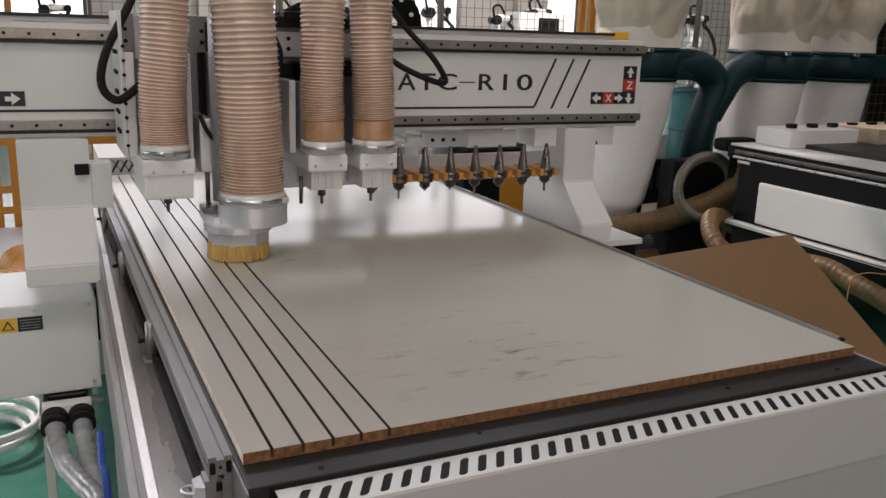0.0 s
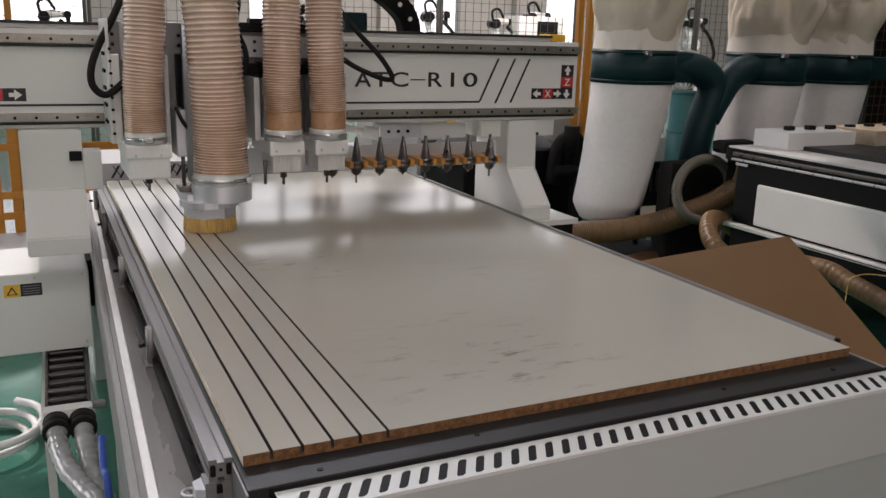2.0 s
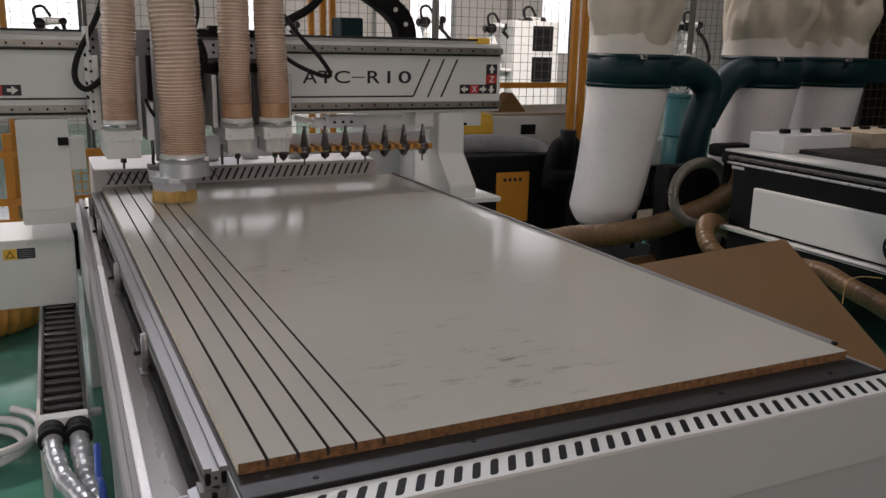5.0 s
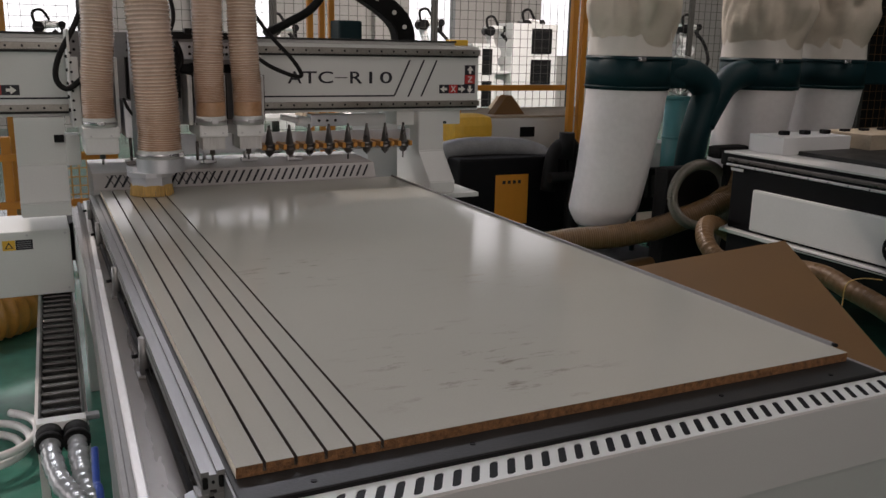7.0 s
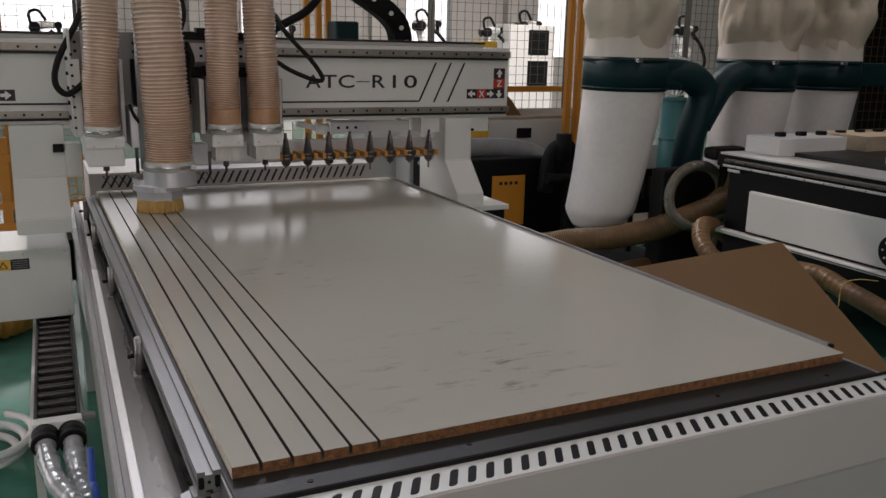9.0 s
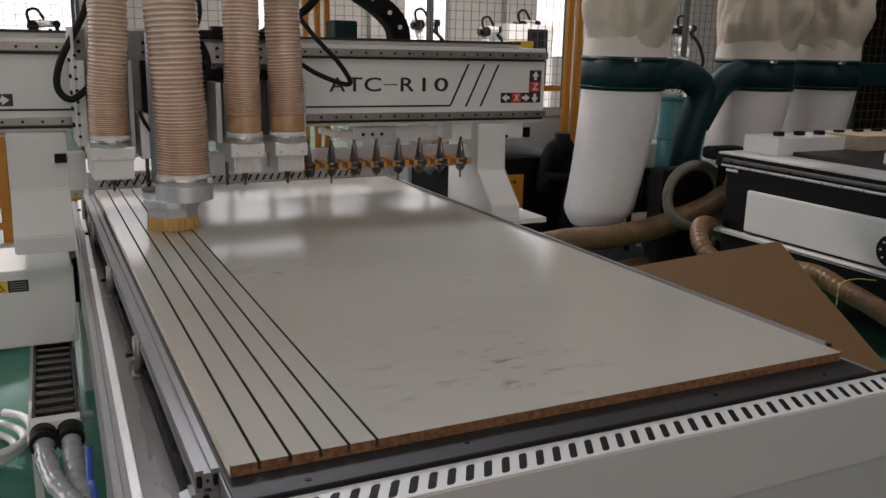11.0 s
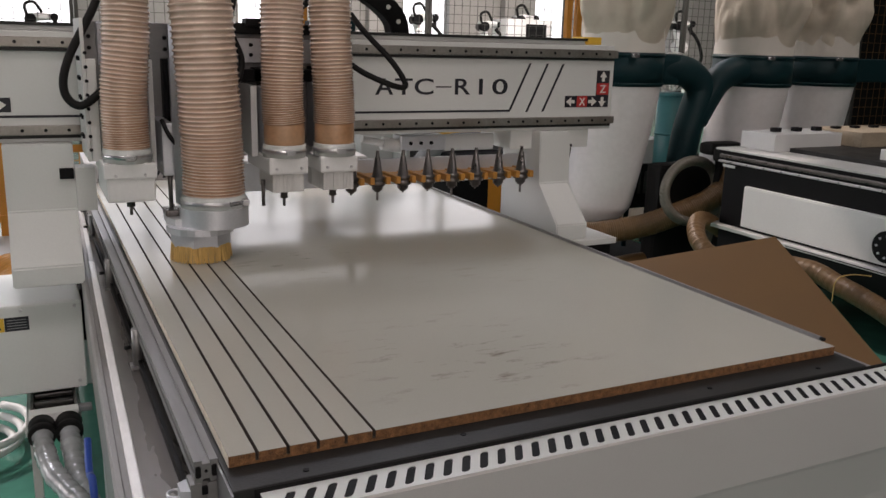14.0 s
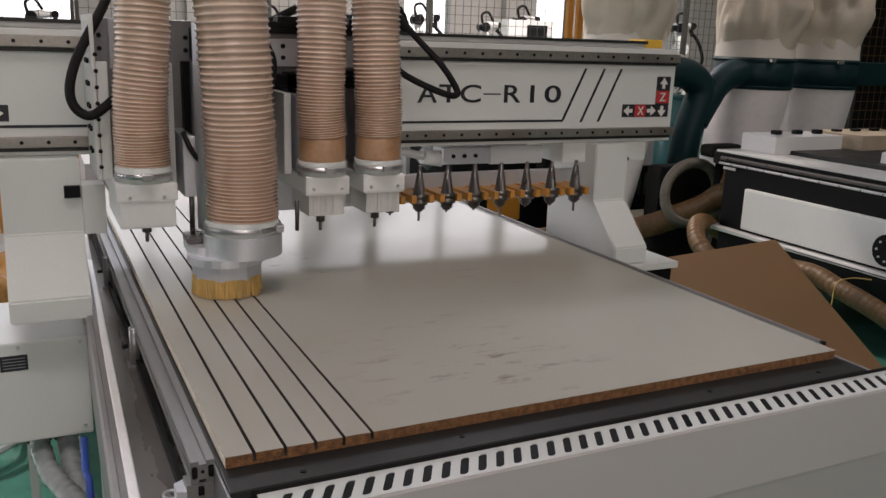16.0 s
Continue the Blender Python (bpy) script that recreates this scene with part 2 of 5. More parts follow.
def tube(bm, pts, radii, seg=16, cap=True, mat=0, marks=None):
    """A round skin through pts with a radius at each."""
    pts = [Vector(p) for p in pts]
    if not hasattr(radii, "__len__"):
        radii = [radii] * len(pts)
    rings, u = [], None
    for i, p in enumerate(pts):
        a = (pts[min(i + 1, len(pts) - 1)] - pts[max(i - 1, 0)])
        a = a.normalized() if a.length > 1e-9 else Vector((0, 0, 1))
        if u is None:
            u, _ = frame_at(a)
        u = (u - a * u.dot(a)).normalized()
        w = a.cross(u)
        rings.append([bm.verts.new(p + radii[i] * (math.cos(k * 2 * math.pi / seg) * u + math.sin(k * 2 * math.pi / seg) * w)) for k in range(seg)])
    for i, (r0, r1) in enumerate(zip(rings, rings[1:])):
        for k in range(seg):
            f = bm.faces.new((r0[k], r0[(k + 1) % seg], r1[(k + 1) % seg], r1[k]))
            f.smooth, f.material_index = True, marks[i] if marks else mat
    if cap:
        bm.faces.new(rings[0][::-1]).material_index = mat
        bm.faces.new(rings[-1]).material_index = mat


def cyl(bm, p0, p1, r0, r1=None, seg=16, mat=0):
    """A rod with sharp rims."""
    r1 = r0 if r1 is None else r1
    p0, p1 = Vector(p0), Vector(p1)
    u, w = frame_at(p1 - p0)
    ra, rb = ([bm.verts.new(p + r * (math.cos(k * 2 * math.pi / seg) * u + math.sin(k * 2 * math.pi / seg) * w)) for k in range(seg)] for p, r in ((p0, r0), (p1, r1)))
    for k in range(seg):
        f = bm.faces.new((ra[k], ra[(k + 1) % seg], rb[(k + 1) % seg], rb[k]))
        f.material_index = mat
        f.smooth = seg > 8
    bm.faces.new(ra[::-1]).material_index = mat
    bm.faces.new(rb).material_index = mat


def prism(bm, poly, axis, a, b, mat=0):
    """A polygon in the two other axes, drawn out along axis from a to b."""
    def at(p, c):
        return (c, p[0], p[1]) if axis == "x" else (p[0], c, p[1]) if axis == "y" else (p[0], p[1], c)
    va, vb = [bm.verts.new(at(p, a)) for p in poly], [bm.verts.new(at(p, b)) for p in poly]
    n = len(poly)
    fs = [bm.faces.new((va[i], va[(i + 1) % n], vb[(i + 1) % n], vb[i])) for i in range(n)]
    fs += [bm.faces.new(va[::-1]), bm.faces.new(vb)]
    for f in fs:
        f.material_index = mat
    return fs


def curve_points(ctrl, n=40):
    """A smooth line through control points."""
    c = [Vector(p) for p in ctrl]
    c = [2 * c[0] - c[1]] + c + [2 * c[-1] - c[-2]]
    out = []
    m = len(c) - 3
    for i in range(n + 1):
        s = min(i / n * m, m - 1e-6)
        k, t = int(s), s - int(s)
        p0, p1, p2, p3 = c[k:k + 4]
        out.append(0.5 * ((2 * p1) + (p2 - p0) * t + (2 * p0 - 5 * p1 + 4 * p2 - p3) * t * t + (3 * p1 - p0 - 3 * p2 + p3) * t ** 3))
    return out


def ribbed(bm, ctrl, r, pitch, depth, seg=24, tight=None, two=False):
    """A corrugated hose along a smooth line: a narrow proud rib on each turn."""
    line = curve_points(ctrl, 60)
    lens = [0]
    for a, b in zip(line, line[1:]):
        lens.append(lens[-1] + (b - a).length)
    total, pts, radii, marks, s = lens[-1], [], [], [], 0.0

    def place(s):
        s = min(max(s, 0), total)
        k = min(int(np.searchsorted(lens, s, side="right")) - 1, len(line) - 2)
        return line[k].lerp(line[k + 1], (s - lens[k]) / max(1e-9, lens[k + 1] - lens[k]))
    i = 0
    while s < total - pitch:
        p = pitch * (tight(s / total) if tight else 1)
        wob = 1 + 0.012 * math.sin(i * 1.7) + 0.008 * math.sin(i * 0.61)
        for q, d, rib in ((0.0, 0, 0), (0.42, -0.3, 0), (0.60, 0.4, 1), (0.76, 1, 1), (0.9, 0.4, 0)):
            pts.append(place(s + q * p))
            radii.append(r * wob + depth * d)
            marks.append(rib if two else 0)
        s += p
        i += 1
    tube(bm, pts, radii, seg, marks=marks)


def thing(name, label, category, at=(0, 0, 0), group="", kind=""):
    ob = new(name)
    ob.location = at
    ob.empty_display_size = 0.1
    return tagged(ob, label, category, group, kind)


def mesh_of(name, bm, mats):
    bmesh.ops.recalc_face_normals(bm, faces=bm.faces)
    me = bpy.data.meshes.new(name)
    bm.to_mesh(me)
    bm.free()
    for m in mats if isinstance(mats, (list, tuple)) else [mats]:
        me.materials.append(m)
    return me


def part(name, bm, mats, parent=None, label="", at=None):
    ob = new(name, bm if isinstance(bm, bpy.types.Mesh) else mesh_of(name, bm, mats))
    if parent:
        ob.parent = parent
    if at is not None:
        ob.location = at
    if label:
        ob["label"] = label
    return ob


def B():
    return bmesh.new()


def boxpart(name, mats, parent, x0, x1, y0, y1, z0, z1, bev=0.003, label=""):
    bm = B()
    box(bm, x0, x1, y0, y1, z0, z1, bev)
    return part(name, bm, mats, parent, label)


def setting(name, bm, mats, label, category):
    return tagged(part(name, bm, mats), label, category, kind="structure")


def text_mesh(body, x0, x1, z0, z1, y):
    """Letters of the built-in font, fitted into a rectangle that faces -y."""
    cu = bpy.data.curves.new("letters", "FONT")
    cu.body, cu.extrude, cu.size, cu.space_character = body, 0.004, 1.0, 1.12
    cu.offset = 0.008
    tmp = bpy.data.objects.new("letters", cu)
    me = bpy.data.meshes.new_from_object(tmp)
    bpy.data.objects.remove(tmp)
    co = np.array([v.co[:] for v in me.vertices])
    lo, hi = co.min(0), co.max(0)
    for v, c in zip(me.vertices, co):
        v.co = (x0 + (c[0] - lo[0]) / (hi[0] - lo[0]) * (x1 - x0), y - (c[2] - lo[2]) * 0.25, z0 + (c[1] - lo[1]) / (hi[1] - lo[1]) * (z1 - z0))
    me.materials.clear()
    me.materials.append(INK)
    return me


# ---- the hall ----
HX0, HX1, HY0, HY1, HZ = -7.0, 20.0, -7.0, 14.0, 6.6


def hall():
    bm = B()
    box(bm, -60, 60, -60, 60, -0.2, 0.0)
    setting("ground", bm, FLOOR, "glossy green coated factory floor with reflections painted as pale patches", "floor")
    bm = B()
    # the first three openings only let the added fill lamps through
    lo, hi, cuts = HX0 - 0.2, HX1 + 0.2, ((-3.0, 2.4, -3.0, -1.4), (3.0, 8.2, -0.6, 1.2), (1.8, 13.2, 5.8, 7.0), (-4.6, 5.8, 7.6, 9.3))
    y = HY0 - 0.2
    strips = []
    for cx0, cx1, cy0, cy1 in cuts:
        strips += [(lo, hi, y, cy0), (lo, cx0, cy0, cy1), (cx1, hi, cy0, cy1)]
        y = cy1
    for x0, x1, y0, y1 in strips + [(lo, hi, y, HY1 + 0.2)]:
        box(bm, x0, x1, y0, y1, HZ + 0.3, HZ + 0.4)
    k = HX0 + 1
    while k < HX1:
        box(bm, k, k + 0.15, HY0, HY1, HZ, HZ + 0.3)
        k += 4.5
    setting("ceiling", bm, ROOF, "grey steel hall roof with purlins, a skylight and added lamp openings", "ceiling")
    # back wall: sill, head and columns leave wide window openings
    bm = B()
    box(bm, HX0, HX1, HY1, HY1 + 0.25, 0, 1.25)
    box(bm, HX0, HX1, HY1, HY1 + 0.25, 4.6, HZ + 0.3)
    edge = HX0
    for x0, x1, top in ((-6.0, -4.4, 2.75), (-0.9, 0.62, 2.75), (3.2, 3.75, 2.75), (6.25, 7.2, 2.75), (9.1, 9.9, 2.75), (11.9, 12.6, 2.75), (15.0, 16.5, 2.75), (HX1, HX1, 2.75)):
        box(bm, edge, x0, HY1, HY1 + 0.25, 1.25, 2.75)
        edge = x1
    # clerestory windows between slim piers
    box(bm, HX0, HX1, HY1, HY1 + 0.25, 2.75, 2.95)
    edge = HX0
    for x0, x1 in [(-1.2 + 1.4 * k, -0.14 + 1.4 * k + 0.28) for k in range(8)] + [(HX1, HX1)]:
        box(bm, edge, x0, HY1, HY1 + 0.25, 2.95, 4.6)
        edge = x1
    for x in (-2.2, 2.3, 5.5, 8.3, 11.1, 14.0):
        box(bm, x, x + 0.2, HY1 - 0.2, HY1 - 0.001, 0, HZ)
    setting("wall_back", bm, CONCRETE, "pale hall wall with columns and bright windows", "wall")
    bm = B()
    box(bm, HX0 - 0.25, HX0, HY0, HY1, 0, 1.2)
    box(bm, HX0 - 0.25, HX0, HY0, HY1, 5.4, HZ + 0.3)
    for y in (-7.0, -3.0, 1.0, 5.0, 9.0, 13.5):
        box(bm, HX0 - 0.25, HX0, y, y + 0.5, 1.2, 5.4)
    setting("wall_left", bm, CONCRETE, "pale hall wall with a band of windows", "wall")
    bm = B()
    box(bm, HX1, HX1 + 0.25, HY0, HY1, 0, HZ + 0.3)
    setting("wall_right", bm, CONCRETE, "plain pale hall wall", "wall")
    bm = B()
    box(bm, HX0, HX1, HY0 - 0.25, HY0, 0, 1.2)
    box(bm, HX0, HX1, HY0 - 0.25, HY0, 5.4, HZ + 0.3)
    for x, w in ((-7.0, 1.5), (-3.0, 0.5), (1.2, 0.5), (3.6, 16.4)):
        box(bm, x, x + w, HY0 - 0.25, HY0, 1.2, 5.4)
    setting("wall_front", bm, CONCRETE, "pale hall wall with a band of windows", "wall")
    bm = B()
    box(bm, -30, 45, 22, 22.1, -0.2, 14)
    setting("backdrop", bm, GLARE, "overexposed daylight outside the windows", "sky")


hall()


# ---- the router table ----
def router_table():
    t = thing("router_table", "white steel router table with grey bed and slotted front flange", "machine table", (0, 0, 0))
    boxpart("bed", BEDGREY, t, -0.008, 1.236, -0.0655, 2.47, 0.772, 0.8305, 0.002, "dark grey vacuum bed")
    for x, y in ((0.10, -0.045), (0.36, -0.03), (0.86, -0.035), (1.13, -0.04)):
        bm = B()
        cyl(bm, (x, y, 0.8305), (x, y, 0.8318), 0.005, 0.0045, seg=10)
        part("bed_plug", bm, BLACK, t)
    # front cover, bent back below, with slanted round-ended cooling slots cut in its flange
    bm = B()
    prism(bm, [(-0.1300, 0.8212), (-0.1335, 0.818), (-0.1365, 0.690), (-0.1345, 0.682), (-0.120, 0.58), (-0.112, 0.05), (-0.106, 0.05), (-0.114, 0.58), (-0.1285, 0.683), (-0.1300, 0.69)], "x", 0.028, 1.43)
    part("front_panel", bm, FRONT, t, "pale grey powder-coated front cover")
    bm = B()
    z0, z1, ya, yb, c = 0.8206, 0.822, -0.0785, -0.1235, 0.0035
    box(bm, 0.028, 1.43, ya, -0.0675, z0, z1)
    box(bm, 0.028, 1.43, -0.1312, yb, z0, z1)
    pitch, slot, lean = 0.03014, 0.0140, -0.0245
    k = 0
    while 0.0696 + k * pitch < 1.41:
        xl = 0.0696 + k * pitch + slot / 2
        xr = xl + pitch - slot
        m = c / 0.045 * lean
        prism(bm, [(xl - c, ya), (xr + c, ya), (xr + m, ya - c), (xr + lean - m, yb + c), (xr + lean + c, yb), (xl + lean - c, yb), (xl + lean - m, yb + c), (xl + m, ya - c)], "z", z0, z1)
        k += 1
    prism(bm, [(0.028, ya), (0.0626, ya), (0.0626 + lean, yb), (0.028, yb)], "z", z0, z1)
    part("slotted_flange", bm, PAINT, t, "white flange with slanted black slots")
    # black box set under the flange as the shade inside the slots
    boxpart("slot_shade", BLACK, t, 0.032, 1.42, -0.1275, -0.0677, 0.775, 0.8203, 0)
    boxpart("seal_strip", RUBBER, t, 0.02, 1.42, -0.0673, -0.0657, 0.80, 0.8285, 0)
    boxpart("corner_plate", PLATE, t, -0.012, -0.0085, -0.075, 0.05, 0.60, 0.829, 0.001, "grey steel corner plate")
    # welded frame below
    bm = B()
    box(bm, -0.10, 1.38, 0.02, 2.75, 0.50, 0.72, 0.006)
    for y in (0.12, 1.3, 2.5):
        for x in (-0.09, 1.28):
            box(bm, x, x + 0.12, y, y + 0.14, 0, 0.5, 0.004)
    part("frame", bm, PAINT2, t, "white welded steel frame")
    # left rail, gutter and fence
    for x0, drift in ((-0.149, 0.026), (1.39, 0.0)):
        def strip(name, a, b, z0, z1, mat, label=""):
            bm = B()
            prism(bm, [(x0 + a, -0.06), (x0 + b, -0.06), (x0 + b + 2.84 * drift, 2.78), (x0 + a + 2.84 * drift, 2.78)], "z", z0, z1)
            bmesh.ops.bevel(bm, geom=bm.edges[:], offset=0.002, segments=1, affect="EDGES")
            part(name, bm, mat, t, label)
        strip("rail_beam", 0, 0.040, 0.56, 0.745, RAILPAINT)
        strip("linear_rail", 0.002, 0.014, 0.745, 0.7515, RAILPAINT, "ground steel linear rail")
        # only the left lip carries the painted glare
        strip("rail_lip", 0.024, 0.040, 0.7455, 0.7545, RAILTOP if drift else RAILPAINT, "polished steel rail lip")
    boxpart("gutter", GUTTER, t, -0.108, -0.009, -0.05, 2.70, 0.735, 0.742, 0, "oily steel gutter plate")
    bm = B()
    prof = [(-0.047, 0.8145), (-0.035, 0.8145), (-0.035, 0.820), (-0.025, 0.820), (-0.025, 0.8145), (-0.013, 0.8145), (-0.013, 0.826), (-0.018, 0.826), (-0.018, 0.837), (-0.013, 0.837),
            (-0.013, 0.8485), (-0.0245, 0.8485), (-0.0245, 0.843), (-0.0355, 0.843), (-0.0355, 0.8485), (-0.047, 0.8485), (-0.047, 0.837), (-0.042, 0.837), (-0.042, 0.826), (-0.047, 0.826)]
    prism(bm, [(x + 0.003, z - 0.011) for x, z in prof], "y", 0.026, 2.42)
    part("fence_profile", bm, ALU, t, "slotted aluminium extrusion fence")
    # black inserts stand for the dark slot openings in the end face
    for x0, x1 in ((-0.0425, -0.0345), (-0.0195, -0.0115)):
        bm = B()
        box(bm, x0, x1, 0.0245, 0.0265, 0.812, 0.830, 0.003)
        part("end_slot", bm, RUBBER, t)
    bm = B()
    cyl(bm, (-0.027, 0.0265, 0.821), (-0.027, 0.0245, 0.821), 0.0025, seg=10)
    part("end_hole", bm, BLACK, t)
    bm = B()
    prism(bm, [(-0.050, 0.024), (-0.034, 0.024), (-0.034, 0.030), (-0.026, 0.030), (-0.026, 0.024), (-0.011, 0.024), (-0.011, 0.058), (-0.050, 0.058)], "z", 0.62, 0.803)
    part("end_post", bm, ALU, t, "slotted aluminium end post")
    for z in (0.785, 0.74):
        boxpart("slot_nut", BLACK, t, -0.0345, -0.0255, 0.0225, 0.0295, z, z + 0.012, 0.001)
    bm = B()
    prism(bm, [(-0.064, 0.026), (-0.0505, 0.020), (-0.0505, 0.060), (-0.064, 0.052)], "z", 0.62, 0.796)
    part("end_bracket", bm, PALE_CAST, t)
    bm = B()
    tube(bm, [(-0.0665 + 0.012 * math.cos(a), 0.055 + 0.012 * math.sin(a), 0.778) for a in [k * math.pi / 8 for k in range(17)]], 0.0022, 8, cap=False)
    part("lifting_eye", bm, STEEL, t)
    for y in (0.68, 1.3, 1.92, 2.36):
        bm = B()
        cyl(bm, (-0.047, y, 0.742), (-0.047, y, 0.828), 0.010, seg=16)
        box(bm, -0.062, -0.036, y - 0.018, y + 0.018, 0.742, 0.748, 0.001)
        fp = part("fence_post", bm, ALU, t)
        bm = B()
        cyl(bm, (-0.060, y - 0.004, 0.79), (-0.072, y - 0.006, 0.79), 0.0045, seg=10)
        part("post_bolt", bm, BLACK, fp)
    # the dark gap beside the gutter, drawn as a black strip
    boxpart("gutter_gap", RUBBER, t, -0.0475, -0.040, 0.06, 2.40, 0.7425, 0.760, 0, "black strip standing for the dark gap along the gutter")
    bm = B()
    box(bm, 1.2205, 1.227, 0.04, 2.44, 0.832, 0.8575, 0.001)
    part("edge_strip", bm, ALU, t, "thin aluminium edge strip")
    bm = B()
    cyl(bm, (1.2245, 0.030, 0.8535), (1.2245, 0.0405, 0.8535), 0.004, seg=10)
    part("strip_screw", bm, BLACK, t)
    # rear cover with hatched slots
    bm = B()
    prism(bm, [(2.50, 0.845), (2.53, 0.905), (2.86, 0.918), (2.86, 0.60), (2.50, 0.60)], "x", -0.02, 1.17)
    part("rear_cover", bm, FRONT, t, "pale rear cover")
    for i in range(14):
        x = 0.03 + i * 0.031
        slot = B()
        v = [slot.verts.new(p) for p in ((x + 0.030, 2.5008, 0.850), (x + 0.034, 2.5008, 0.850), (x + 0.004, 2.5228, 0.896), (x, 2.5228, 0.896))]
        slot.faces.new(v)
        bmesh.ops.solidify(slot, geom=slot.faces[:], thickness=0.0015)
        part("rear_slot", slot, INK, t)
    for i in range(36):
        x = 0.02 + i * 0.031
        slot = B()
        v = [slot.verts.new(p) for p in ((x, 2.5012, 0.850), (x + 0.010, 2.5012, 0.850), (x + 0.040, 2.5232, 0.896), (x + 0.030, 2.5232, 0.896))]
        slot.faces.new(v)
        bmesh.ops.solidify(slot, geom=slot.faces[:], thickness=0.002)
        part("rear_slot", slot, INK, t)
    for x, tilt in ((0.42, 0), (0.60, 0.02), (0.80, -0.01)):
        bm = B()
        box(bm, x, x + 0.07, 2.64 + tilt, 2.67 + tilt, 0.912, 0.928, 0.003)
        cyl(bm, (x + 0.02, 2.655 + tilt, 0.928), (x + 0.02, 2.655 + tilt, 0.955), 0.008, seg=10)
        part("clamp", bm, STEEL, t)


router_table()


def sheet_board():
    """Full panel with five saw kerfs along its length."""
    t = thing("chipboard_panel", "white melamine-faced chipboard panel with five grooves", "panel", (0, 0, 0.832))
    W, L, H, D, K = 1.22, 2.44, 0.018, 0.0125, 0.0052
    S = H - 0.0008
    grooves = (0.0410, 0.0868, 0.1325, 0.1762, 0.2212)
    poly = [(0, 0), (W, 0), (W, S)]
    for g in reversed(grooves):
        poly += [(g + K / 2, S), (g + K / 2, S - D), (g - K / 2, S - D), (g - K / 2, S)]
    poly += [(0, S)]
    bm = B()
    prism(bm, poly, "y", 0, L)
    bmesh.ops.recalc_face_normals(bm, faces=bm.faces)
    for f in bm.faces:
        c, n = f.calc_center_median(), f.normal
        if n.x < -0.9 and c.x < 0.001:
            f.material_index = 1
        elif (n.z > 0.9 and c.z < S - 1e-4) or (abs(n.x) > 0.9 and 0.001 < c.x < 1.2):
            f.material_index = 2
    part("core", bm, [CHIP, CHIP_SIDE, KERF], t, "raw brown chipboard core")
    edges = [0] + [e for g in grooves for e in (g - K / 2, g + K / 2)] + [W]
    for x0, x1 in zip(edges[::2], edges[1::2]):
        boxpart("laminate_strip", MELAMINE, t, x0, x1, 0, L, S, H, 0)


sheet_board()


# ---- the gantry ----
def bolts(pts, r, mat, parent, axis=(0, -1, 0), h=0.006, name="bolt"):
    bm = B()
    cyl(bm, (0, 0, 0), Vector(axis) * h, r, r * 0.9, seg=8)
    me = mesh_of(name, bm, mat)
    for p in pts:
        part(name, me, mat, parent, at=p)


def arrow(bm, x, z, dx, dz, y, s=0.022):
    """A flat printed arrow."""
    d, n = Vector((dx, 0, dz)), Vector((-dz, 0, dx))
    c = Vector((x, y, z))
    pts = [c + d * s, c + n * s * 0.75, c + n * s * 0.28, c + n * s * 0.28 - d * s * 0.7, c - n * s * 0.28 - d * s * 0.7, c - n * s * 0.28, c - n * s * 0.75]
    prism(bm, [(p.x, p.z) for p in pts], "y", y - 0.001, y)


